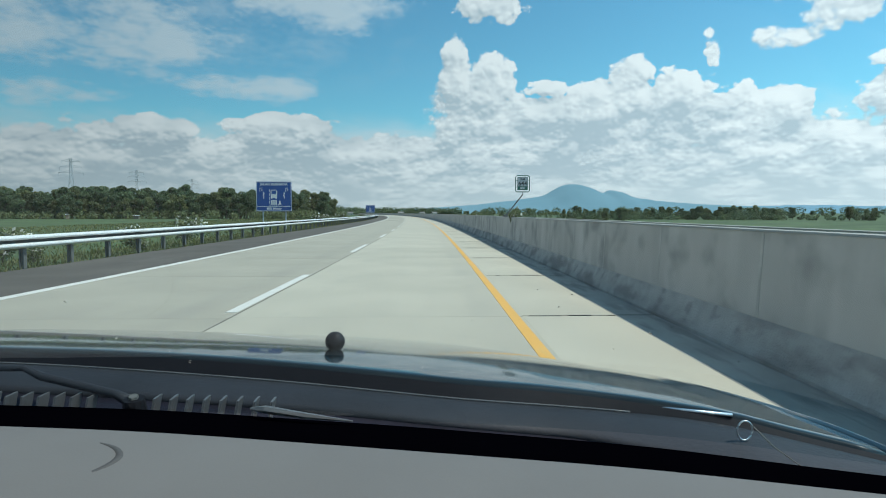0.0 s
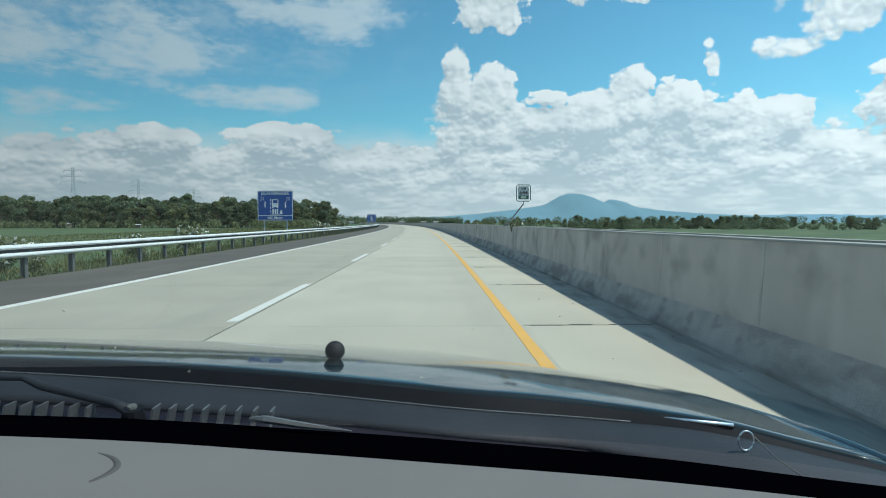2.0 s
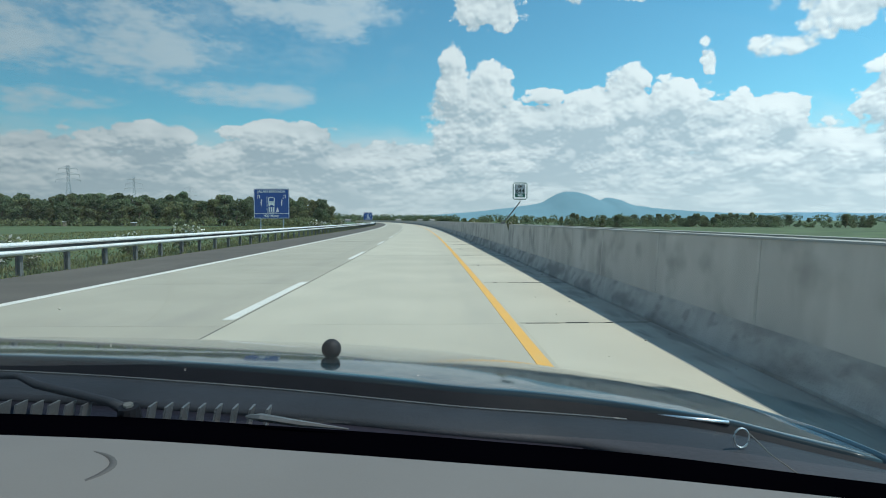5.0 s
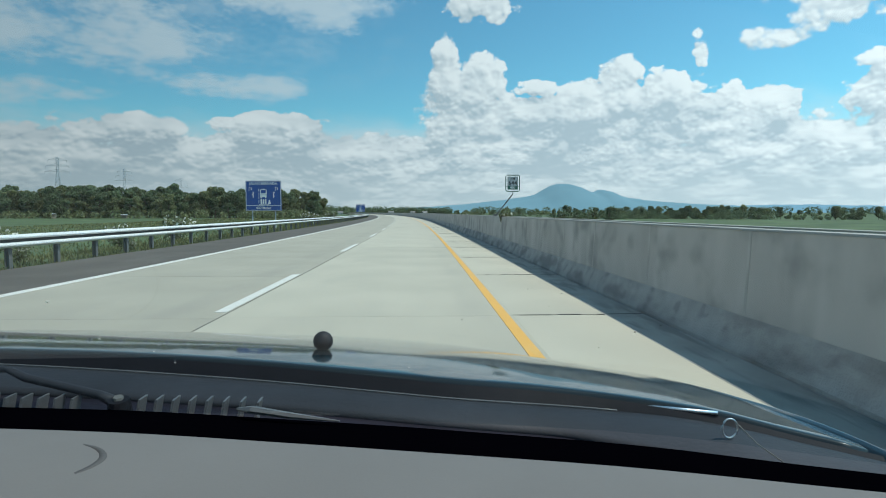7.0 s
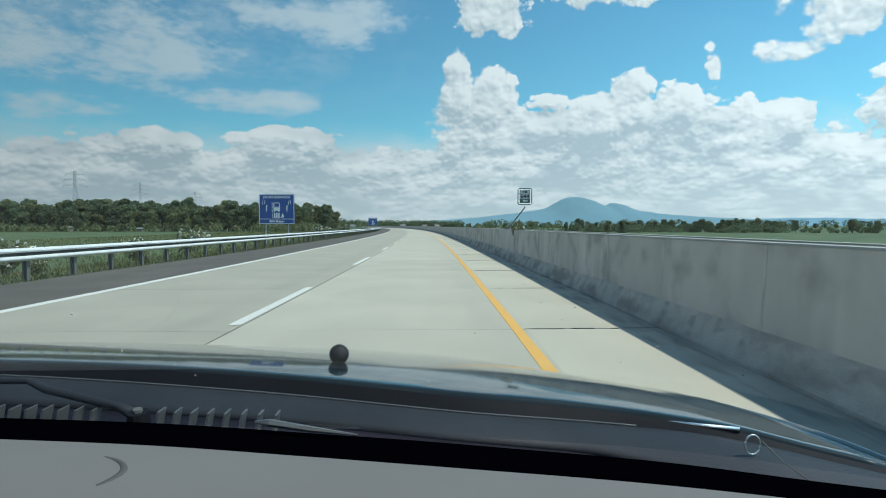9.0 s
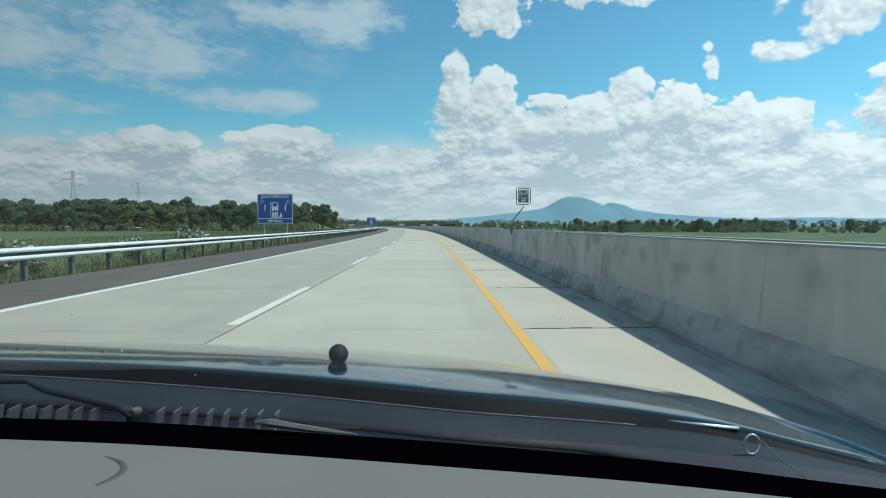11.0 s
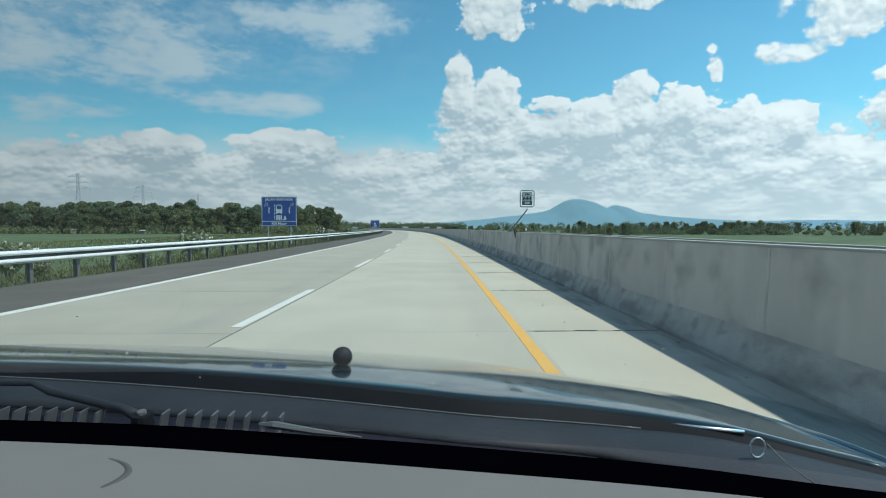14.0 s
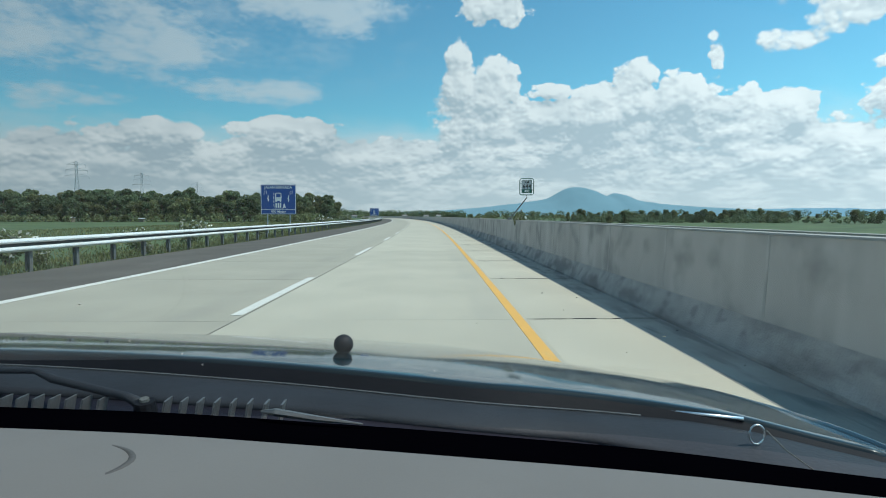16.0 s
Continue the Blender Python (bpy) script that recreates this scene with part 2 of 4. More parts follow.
M["laitance"] = mat("pale cement bleeding at a formwork seam", (0.52, 0.51, 0.49), 0.9, 0, 0.2, 3.0, 40, 0.2, stretch=(1, 1, 0.4),
                    stain=((0.36, 0.355, 0.34), (3, 5, 2.5), 0.45, 0.65, 0.8))
M["channel_dark"] = mat("dark strip in the rail's channel", (0.035, 0.042, 0.042), 0.9, 0, 0.4, 3.0, 30, 0.1, spec=0.1)
M["steel"] = mat("galvanised steel", (0.80, 0.81, 0.79), 0.55, 0.1, 0.10, 2.0, 30, 0.05)
M["post"] = mat("dull galvanised post", (0.13, 0.135, 0.13), 0.8, 0.0, 0.2, 3.0, 30, 0.1)
M["grass"] = mat("grass and low weeds", (0.062, 0.112, 0.036), 0.9, 0, 0.45, 0.12, 3.0, 0.6, (0.085, 0.125, 0.045), dist=0.05,
                 stain=((0.15, 0.13, 0.07), (0.25, 0.08, 1), 0.55, 0.75, 0.5))
M["blade"] = leaf_mat("grass blades", (0.105, 0.128, 0.042), (0.18, 0.172, 0.07), 0.3)
M["leaf"] = leaf_mat("dark broad leaves", (0.115, 0.172, 0.095), (0.18, 0.225, 0.115))
M["leaf_light"] = leaf_mat("olive leaves", (0.155, 0.195, 0.09), (0.225, 0.24, 0.115))
M["bark"] = mat("grey bark", (0.16, 0.12, 0.09), 0.9, 0, 0.3, 3, 20, 0.5)
M["petal"] = leaf_mat("pale seed heads", (0.62, 0.60, 0.50), (0.7, 0.68, 0.6), 0.3)
# aerial haze on the far ranges is put in as blue emission and base colour
M["mount"] = mat("distant forested mountain, haze as blue glow", (0.06, 0.11, 0.13), 1.0, 0, 0.15, 0.004, 0.02, 0.0, emit=(0.105, 0.225, 0.29, 1.0))
M["ridge"] = mat("distant low ridge, haze as pale blue glow", (0.05, 0.11, 0.15), 1.0, 0, 0.15, 0.004, 0.02, 0.0, emit=(0.13, 0.27, 0.36, 1.0))
M["blue"] = mat("blue sign sheeting", (0.012, 0.075, 0.30), 0.45, 0, 0.06, 2, 20, 0.0)
M["sign_white"] = mat("white sign sheeting", (0.75, 0.76, 0.76), 0.45, 0, 0.05, 2, 20, 0.0)
M["sign_green"] = mat("dark green sign sheeting", (0.012, 0.11, 0.085), 0.45, 0, 0.06, 2, 20, 0.0)
M["sign_black"] = mat("black sign lettering", (0.015, 0.018, 0.02), 0.5, 0, 0.1, 2, 20, 0.0)
M["sign_grey"] = mat("grey reflective sheeting", (0.42, 0.45, 0.48), 0.5, 0, 0.06, 2, 20, 0.0)
M["pylon"] = mat("weathered pylon steel", (0.42, 0.46, 0.49), 0.6, 0.5, 0.1, 2, 20, 0.0)
M["paint"] = mat("dark grey car paint", (0.014, 0.019, 0.020), 0.35, 0.0, 0.12, 2.0, 300, 0.0, coat=1.0, spec=0.2,
                 stain=((0.05, 0.05, 0.05), (2.2, 5, 3), 0.5, 0.8, 0.3))
M["cowl"] = mat("dusty dark grey plastic cowl", (0.027, 0.030, 0.037), 0.6, 0, 0.25, 7, 160, 0.2)
M["rubber"] = mat("black rubber", (0.010, 0.010, 0.013), 0.6, 0, 0.2, 12, 120, 0.1, spec=0.25)
M["well"] = mat("black plastic well", (0.017, 0.018, 0.030), 0.5, 0, 0.3, 12, 120, 0.1, spec=0.35)
M["fin"] = mat("grey plastic, paler than the cowl", (0.13, 0.135, 0.14), 0.35, 0, 0.2, 12, 120, 0.1)
M["frit"] = mat("black ceramic windscreen border", (0.0008, 0.0008, 0.0016), 0.95, 0, 0.1, 10, 100, 0.0, spec=0.0)
M["dash"] = mat("grey soft-touch dashboard plastic", (0.158, 0.161, 0.157), 0.75, 0, 0.06, 5, 420, 0.12, dist=0.002)
M["seam"] = mat("dashboard plastic darkened for a groove's shade", (0.075, 0.077, 0.077), 0.8, 0, 0.1, 5, 200, 0.1)
M["trim"] = mat("pale grey cabin lining", (0.42, 0.41, 0.39), 0.9, 0, 0.08, 5, 120, 0.1)
M["chrome"] = mat("bright polished metal", (0.85, 0.85, 0.85), 0.3, 1.0, 0.04, 5, 60, 0.0)
M["tyre"] = mat("black tyre rubber", (0.02, 0.02, 0.02), 0.8, 0, 0.2, 8, 80, 0.2)
M["tin"] = mat("white corrugated roofing", (0.62, 0.62, 0.60), 0.5, 0.2, 0.15, 2, 20, 0.1)
M["plank"] = mat("grey weathered planks", (0.20, 0.17, 0.13), 0.9, 0, 0.3, 2, 20, 0.2)


def glass_mat():
    ma = bpy.data.materials.new("clear windscreen glass")
    ma.use_nodes = True
    nt = ma.node_tree
    nt.nodes.clear()
    N, L = nt.nodes.new, nt.links.new
    tr, gl, mx, out = N("ShaderNodeBsdfTransparent"), N("ShaderNodeBsdfGlossy"), N("ShaderNodeMixShader"), N("ShaderNodeOutputMaterial")
    tr.inputs[0].default_value = (0.895, 0.975, 0.995, 1)
    gl.inputs["Roughness"].default_value = 0.02
    fr = N("ShaderNodeFresnel")
    fr.inputs[0].default_value = 1.6
    L(fr.outputs[0], mx.inputs[0])
    L(tr.outputs[0], mx.inputs[1])
    L(gl.outputs[0], mx.inputs[2])
    L(mx.outputs[0], out.inputs[0])
    return ma


M["glass"] = glass_mat()

# ---- builders ----


def mesh_of(bm, name, material, smooth=False):
    me = bpy.data.meshes.new(name)
    bm.normal_update()
    bm.to_mesh(me)
    bm.free()
    me.materials.append(M[material] if isinstance(material, str) else material)
    if smooth:
        for p in me.polygons:
            p.use_smooth = True
    return me


def part(name, bm, material, parent, label="", smooth=False):
    ob = new(name, mesh_of(bm, name, material, smooth))
    ob.parent = parent
    if label:
        tagged(ob, label)
    return ob


def thing(name, label, category, m=None, group="", kind=""):
    ob = new(name)
    ob.empty_display_size = 0.1
    if m is not None:
        ob.matrix_world = m
    return tagged(ob, label, category, group, kind)


def solid(name, bm, material, label, category="", kind="", group="", m=None, smooth=False):
    ob = new(name, mesh_of(bm, name, material, smooth))
    if m is not None:
        ob.matrix_world = m
    return tagged(ob, label, category, group, kind)


def box(bm, x0, x1, y0, y1, z0, z1, bevel=0.0):
    r = bmesh.ops.create_cube(bm, size=1.0)
    for v in r["verts"]:
        v.co = Vector(((x0 + x1) / 2 + v.co.x * (x1 - x0), (y0 + y1) / 2 + v.co.y * (y1 - y0), (z0 + z1) / 2 + v.co.z * (z1 - z0)))
    if bevel:
        es = list({e for v in r["verts"] for e in v.link_edges})
        bmesh.ops.bevel(bm, geom=es, offset=bevel, segments=2, affect="EDGES", profile=0.6)
    return bm


def tube(bm, pts, radii, sides=8, cap=True):
    """A round bar along points."""
    pts = [Vector(p) for p in pts]
    rings = []
    for i, p in enumerate(pts):
        d = (pts[min(i + 1, len(pts) - 1)] - pts[max(i - 1, 0)]).normalized()
        a = d.cross(Vector((0, 0, 1)) if abs(d.z) < 0.95 else Vector((1, 0, 0))).normalized()
        b = d.cross(a)
        r = radii[i] if isinstance(radii, (list, tuple)) else radii
        rings.append([bm.verts.new(p + (a * math.cos(k * math.tau / sides) + b * math.sin(k * math.tau / sides)) * r) for k in range(sides)])
    for q, s in zip(rings, rings[1:]):
        for k in range(sides):
            bm.faces.new((q[k], q[(k + 1) % sides], s[(k + 1) % sides], s[k]))
    if cap:
        bm.faces.new(rings[0][::-1])
        bm.faces.new(rings[-1])
    return bm


def sheet(bm, f, nu, nv, thick=0.0, down=(0, 0, -1)):
    """A curved panel: f(u, v) over the unit square, given thickness along down."""
    top = [[bm.verts.new(f(i / nu, j / nv)) for j in range(nv + 1)] for i in range(nu + 1)]
    for i in range(nu):
        for j in range(nv):
            bm.faces.new((top[i][j], top[i + 1][j], top[i + 1][j + 1], top[i][j + 1]))
    if thick:
        d = Vector(down) * thick
        low = [[bm.verts.new(v.co + d) for v in row] for row in top]
        for i in range(nu):
            for j in range(nv):
                bm.faces.new((low[i][j], low[i][j + 1], low[i + 1][j + 1], low[i + 1][j]))
        for i in range(nu):
            for j in (0, nv):
                q = (top[i][j], low[i][j], low[i + 1][j], top[i + 1][j])
                bm.faces.new(q if j == 0 else q[::-1])
        for j in range(nv):
            for i in (0, nu):
                q = (top[i][j], top[i][j + 1], low[i][j + 1], low[i][j])
                bm.faces.new(q if i == 0 else q[::-1])
    return bm


def sweep(bm, profile, ys, closed=True):
    """A cross-section (offset from the road's axis, height) carried along the bend."""
    rings = [[bm.verts.new((bend(y) + s, y, z)) for s, z in profile] for y in ys]
    n = len(profile)
    for q, s in zip(rings, rings[1:]):
        for k in range(n if closed else n - 1):
            bm.faces.new((q[k], q[(k + 1) % n], s[(k + 1) % n], s[k]))
    if closed:
        bm.faces.new(rings[0][::-1])
        bm.faces.new(rings[-1])
    bmesh.ops.recalc_face_normals(bm, faces=bm.faces)
    return bm


def curve(rows):
    """A smooth function through a few (x, value) pairs."""
    xs, vs = [r[0] for r in rows], [r[1] for r in rows]
    slopes = np.gradient(vs, xs)

    def f(x):
        if x <= xs[0]:
            return vs[0] + (x - xs[0]) * slopes[0]
        if x >= xs[-1]:
            return vs[-1] + (x - xs[-1]) * slopes[-1]
        i = max(k for k in range(len(xs)) if xs[k] <= x)
        h = xs[i + 1] - xs[i]
        t = (x - xs[i]) / h
        return ((2 * t**3 - 3 * t**2 + 1) * vs[i] + (t**3 - 2 * t**2 + t) * h * slopes[i]
                + (3 * t**2 - 2 * t**3) * vs[i + 1] + (t**3 - t**2) * h * slopes[i + 1])
    return f


RADIUS = 2500.0
LANE = 0.05      # the road's axis, to the right of the eye
HEADING = 0.021  # the road's slant to the right where the car stands


def bend(y):
    """The road's axis at y metres ahead, on a long curve to the left."""
    return LANE + HEADING * y - (y * y / (2 * RADIUS) if y > 0 else 0.0)


def stretches(a, b, step, grow=1.0):
    ys, y = [], a
    while y < b:
        ys.append(y)
        y += step
        if y > 60:
            step *= grow
    return ys + [b]


# ---- ground and road ----
S_LEFT, S_MID, S_RIGHT = -6.74, -2.57, 2.70     # pavement's left edge, joint between lanes, foot of the wall
S_SHOULDER = -9.75
S_YELLOW = 0.98
S_RAIL = -10.05


def ground_z(s):
    a = abs(s + 3.4)
    base = -0.10 if a < 8.2 else -0.10 - 0.75 * min(1.0, (a - 8.2) / 7.0)
    return base


bm = bmesh.new()
ss = sorted({-4500, -2500, -1200, -600, -300, -150, -80, -50, -35, -25, -20, -17, -15, -13, -12, -11, -10, 3, 5, 8, 9, 11, 14, 18, 25, 40, 80,
             150, 300, 600, 1200, 2500, 4500})
ys = [-800, -300, -120] + stretches(-60, 4600, 12, 1.12)
grid = [[bm.verts.new(((bend(min(y, 900)) + s), y, ground_z(s))) for s in ss] for y in ys]
for q, r in zip(grid, grid[1:]):
    for k in range(len(ss) - 1):
        bm.faces.new((q[k], q[k + 1], r[k + 1], r[k]))
solid("ground", bm, "grass", "flat green fields and grass verges beside the motorway", "ground", "structure")

ys = stretches(-60, 900, 5, 1.05)
bm = sweep(bmesh.new(), [(S_LEFT - 0.02, -0.30), (S_LEFT - 0.02, -0.005), (S_RIGHT + 0.05, -0.005), (S_RIGHT + 0.05, -0.30)], ys)
road = solid("road", bm, "joint", "pale concrete motorway carriageway with dark slab joints", "road", "structure")
bm = sweep(bmesh.new(), [(S_SHOULDER, -0.30), (S_SHOULDER, -0.03), (S_LEFT - 0.025, -0.006), (S_LEFT - 0.025, -0.30)], ys)
solid("pavement", bm, "asphalt", "worn dark asphalt shoulder beside the concrete lanes", "shoulder", "structure")

# median wall, its toe and coping, and the twin wall behind it
WALL_TOP = 1.15
bm = sweep(bmesh.new(), [(2.905, -0.3), (2.905, 0.35), (2.95, WALL_TOP - 0.02), (3.15, WALL_TOP - 0.02), (3.20, -0.3)], ys)
wall = solid("wall_median", bm, "wall", "weathered grey concrete median wall in shade, streaked and stained", "wall", "structure")
bm = sweep(bmesh.new(), [(2.80, -0.29), (2.78, 0.04), (2.84, 0.20), (2.902, 0.348), (2.902, -0.29)], ys)
part("toe", bm, "toe", wall, "rough cast concrete toe")
bm = sweep(bmesh.new(), [(2.94, WALL_TOP - 0.018), (2.95, WALL_TOP), (3.15, WALL_TOP), (3.16, WALL_TOP - 0.018)], ys)
part("coping", bm, "cap", wall, "sunlit pale top edge")
bm = sweep(bmesh.new(), [(3.95, -0.3), (4.0, WALL_TOP - 0.02), (4.2, WALL_TOP - 0.02), (4.25, -0.3)], ys)
solid("wall_opposite", bm, "cap", "twin concrete wall on the far side of the median", "wall", "structure")

# strip cut to the wall's shadow, with shade put into its colour
bm = sweep(bmesh.new(), [(2.27, 0.0005), (2.29, 0.004), (2.776, 0.004), (2.776, 0.0005)], ys)
part("gutter", bm, "gutter", road, "dirt-blotched strip darkened for the wall's shadow at its foot")

# painted lines
bm = sweep(bmesh.new(), [(-6.70, 0.001), (-6.70, 0.005), (-6.50, 0.005), (-6.50, 0.001)], ys)
part("edge_line", bm, "white", road, "solid white painted edge line")
bm = sweep(bmesh.new(), [(S_YELLOW - 0.065, 0.001), (S_YELLOW - 0.065, 0.005), (S_YELLOW + 0.065, 0.005), (S_YELLOW + 0.065, 0.001)], ys)
part("yellow_line", bm, "yellow", road, "solid yellow painted line beside the median shoulder")


def along(s, y, z=0.0):
    """The pose of a thing at offset s from the road's axis, y metres on, turned with the bend."""
    return pose(bend(y) + s, y, z, 0, 0, math.degrees((y / RADIUS if y > 0 else 0) - HEADING))


dash_mesh = mesh_of(box(bmesh.new(), -0.075, 0.075, -2.45, 2.45, 0.001, 0.006), "lane_dash", "white")
for k in range(-2, 42):
    ob = new("lane_dash", dash_mesh)
    ob.parent = road
    ob.matrix_world = along(S_MID - 0.11, 10.45 + 12.4 * k)

# pale formwork seams down the wall's face
seam = bmesh.new()
q = [seam.verts.new(v) for v in ((2.9015, -0.035, 0.36), (2.9015, 0.03, 0.36), (2.9445, 0.04, WALL_TOP - 0.03), (2.9445, -0.028, WALL_TOP - 0.03))]
seam.faces.new(q)
r = bmesh.ops.extrude_face_region(seam, geom=seam.faces[:])
bmesh.ops.translate(seam, vec=(0.012, 0, 0), verts=[v for v in r["geom"] if isinstance(v, bmesh.types.BMVert)])
bmesh.ops.recalc_face_normals(seam, faces=seam.faces)
seam_mesh = mesh_of(seam, "seam", "laitance")
for k in range(70):
    ob = new("seam", seam_mesh)
    ob.parent = wall
    ob.matrix_world = along(0.0, 3.1 + 2.4 * k + random.uniform(-0.25, 0.25)) @ Matrix.Diagonal((1, random.uniform(0.4, 1.2), 1, 1))

# ---- guard rail ----
RAIL_Z = -0.11
rail = thing("guard_rail", "galvanised steel guard rail on short posts in weeds", "guard rail", kind="structure")


def beam_mesh():
    front = [(0.0, 0.87), (0.02, 0.868), (0.10, 0.825), (0.105, 0.80), (0.095, 0.785), (0.0, 0.75), (0.0, 0.69), (0.098, 0.648), (0.105, 0.625), (0.10, 0.60), (0.02, 0.555), (0.0, 0.55)]
    prof = front + [(s - 0.006, z) for s, z in front[::-1]]
    b = bmesh.new()
    rings = [[b.verts.new((s, y, z)) for s, z in prof] for y in (-2.06, 2.06)]
    n = len(prof)
    for k in range(n):
        b.faces.new((rings[0][k], rings[0][(k + 1) % n], rings[1][(k + 1) % n], rings[1][k]))
    bmesh.ops.recalc_face_normals(b, faces=b.faces)
    return mesh_of(b, "beam", "steel")


beam = beam_mesh()
# near-black strip along the hollow between the beam's two waves
channel = mesh_of(box(bmesh.new(), 0.001, 0.022, -2.0, 2.0, 0.655, 0.765), "channel", "channel_dark")
b = box(bmesh.new(), -0.15, -0.135, -0.06, 0.06, -0.4, 0.84)
box(b, -0.15, -0.03, -0.004, 0.004, -0.4, 0.84)
box(b, -0.045, -0.03, -0.06, 0.06, -0.4, 0.84)
rail_post = mesh_of(b, "post", "post")
block_mesh = mesh_of(box(bmesh.new(), -0.03, 0.004, -0.05, 0.05, 0.60, 0.82, 0.004), "spacer", "post")
bolt_mesh = mesh_of(tube(bmesh.new(), [(0.01, 0, 0.71), (0.04, 0, 0.71)], 0.022, 8), "bolt", "rubber")
for k in range(-5, 85):
    y = 1.0 + 4.0 * k
    ob = new("beam", beam)
    ob.parent = rail
    ob.matrix_world = along(S_RAIL, y, RAIL_Z + 0.001 * (k % 2))
    ob = new("channel", channel)
    ob.parent = rail
    ob.matrix_world = along(S_RAIL, y, RAIL_Z)
    if k < 30:
        ob = new("bolt", bolt_mesh)
        ob.parent = rail
        ob.matrix_world = along(S_RAIL, y, RAIL_Z)
for k in range(-10, 130):
    for name, me in (("post", rail_post), ("spacer", block_mesh)):
        if name == "spacer" and k > 40:
            continue
        ob = new(name, me)
        ob.parent = rail
        ob.matrix_world = along(S_RAIL, 1.4 + 2.0 * k, RAIL_Z)

# ---- distance: mountain and ridges ----


def range_of(name, rows, y0, depth, material, label, seed, rough):
    h = curve(rows)
    a, c = rows[0][0], rows[-1][0]
    bm = bmesh.new()

    def f(u, v):
        x = a + (c - a) * u
        top = max(2.0, h(x))
        r = noise.fractal(Vector((x * 0.006, v * 3, seed)), 1.0, 2.0, 5) * rough
        return (x, y0 + depth * v, -5 + (top + 5 + r * top * 0.06) * math.sin(v * math.pi / 2) ** 0.8)
    sheet(bm, f, 240, 14)
    return solid(name, bm, material, label, "mountain", "structure", smooth=True)


# both ranges glow blue in place of haze in the air
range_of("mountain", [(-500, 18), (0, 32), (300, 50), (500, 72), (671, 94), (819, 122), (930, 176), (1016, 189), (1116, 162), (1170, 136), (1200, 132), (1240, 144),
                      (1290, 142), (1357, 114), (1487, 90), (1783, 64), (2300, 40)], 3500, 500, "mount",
         "blue forested mountain with two rounded peaks, glowing in place of haze", 3.0, 1.0)
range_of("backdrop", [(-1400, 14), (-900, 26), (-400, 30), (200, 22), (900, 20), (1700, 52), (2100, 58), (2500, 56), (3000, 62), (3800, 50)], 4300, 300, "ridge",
         "low ridge along the horizon, glowing pale blue in place of haze", 8.0, 2.0)

# ---- trees ----
rng = np.random.default_rng(7)


def leaf_cards(centres, size, rs):
    """Many small bent leaf tufts round the given centres, as arrays."""
    n = len(centres)
    a = rs.normal(size=(n, 3))
    a /= np.linalg.norm(a, axis=1)[:, None]
    r = rs.normal(size=(n, 3))
    b = np.cross(a, r)
    b /= np.linalg.norm(b, axis=1)[:, None]
    c = np.cross(a, b)
    s = (size * rs.uniform(0.55, 1.35, n))[:, None]
    p = np.stack([centres - a * s, centres + b * s * 0.6 + c * s * 0.2, centres + a * s, centres - b * s * 0.6 + c * s * 0.2], 1).reshape(-1, 3)
    faces = []
    for i in range(n):
        k = 4 * i
        faces += [(k, k + 1, k + 2), (k, k + 2, k + 3)]
    return p, faces


def crown_points(n, blobs, rs):
    """Points near the skins of several uneven lobes."""
    out = []
    for (x, y, z, r, rz), k in zip(blobs, rs.multinomial(n, np.array([q[3] ** 2 for q in blobs]) / sum(q[3] ** 2 for q in blobs))):
        d = rs.normal(size=(k, 3))
        d /= np.linalg.norm(d, axis=1)[:, None]
        d *= (rs.uniform(0.55, 1.08, k) ** 0.6)[:, None]
        out.append(np.array([x, y, z]) + d * np.array([r, r, rz]))
    return np.concatenate(out)


def pydata(name, verts, faces, material):
    me = bpy.data.meshes.new(name)
    me.from_pydata([tuple(v) for v in verts], [], faces)
    me.materials.append(M[material])
    return me


def make_tree(label, height, spread, material, seed, n=2400, size=0.37, low=0.06):
    rs = np.random.default_rng(seed)
    t = thing("tree", label, "tree", group="roadside trees")
    b = bmesh.new()
    lean = rs.uniform(-0.25, 0.25, 2)
    trunk_top = Vector((lean[0], lean[1], height * 0.6))
    tube(b, [(0, 0, -0.3), (lean[0] * 0.4, lean[1] * 0.4, height * 0.3), trunk_top], [height * 0.022, height * 0.016, height * 0.007], 6)
    blobs = []
    for k in range(14):
        an = k * 2.4 + rs.uniform(-0.6, 0.6)
        q = k / 13
        rad = spread * (0.55 - 0.25 * q) * rs.uniform(0.6, 1.1)
        z = height * (low + 0.16 + (0.70 - low) * q) * rs.uniform(0.95, 1.06)
        e = Vector((math.cos(an) * rad, math.sin(an) * rad, z))
        tube(b, [trunk_top * (0.35 + 0.5 * q), e * 0.6 + trunk_top * 0.25, e], [height * 0.009, height * 0.006, height * 0.003], 5)
        r = spread * rs.uniform(0.16, 0.36)
        blobs.append((e.x, e.y, e.z, r, r * rs.uniform(0.6, 0.9)))
    part("trunk", b, "bark", t)
    p, f = leaf_cards(crown_points(n, blobs, rs), size, rs)
    cr = new("crown", pydata("crown", p, f, material))
    cr.parent = t
    return t


kinds = [make_tree("tall dark green broadleaf tree in a field belt", 11.5, 4.6, "leaf", 11),
         make_tree("dense dark green broadleaf tree in a field belt", 10.5, 5.0, "leaf", 12),
         make_tree("olive green broadleaf tree with a loose crown", 11.0, 4.2, "leaf_light", 13),
         make_tree("slender dark green tree with a ragged top", 12.3, 3.6, "leaf", 14),
         make_tree("low olive green tree in a field belt", 8.0, 4.6, "leaf_light", 15, low=0.02)]
spots = []
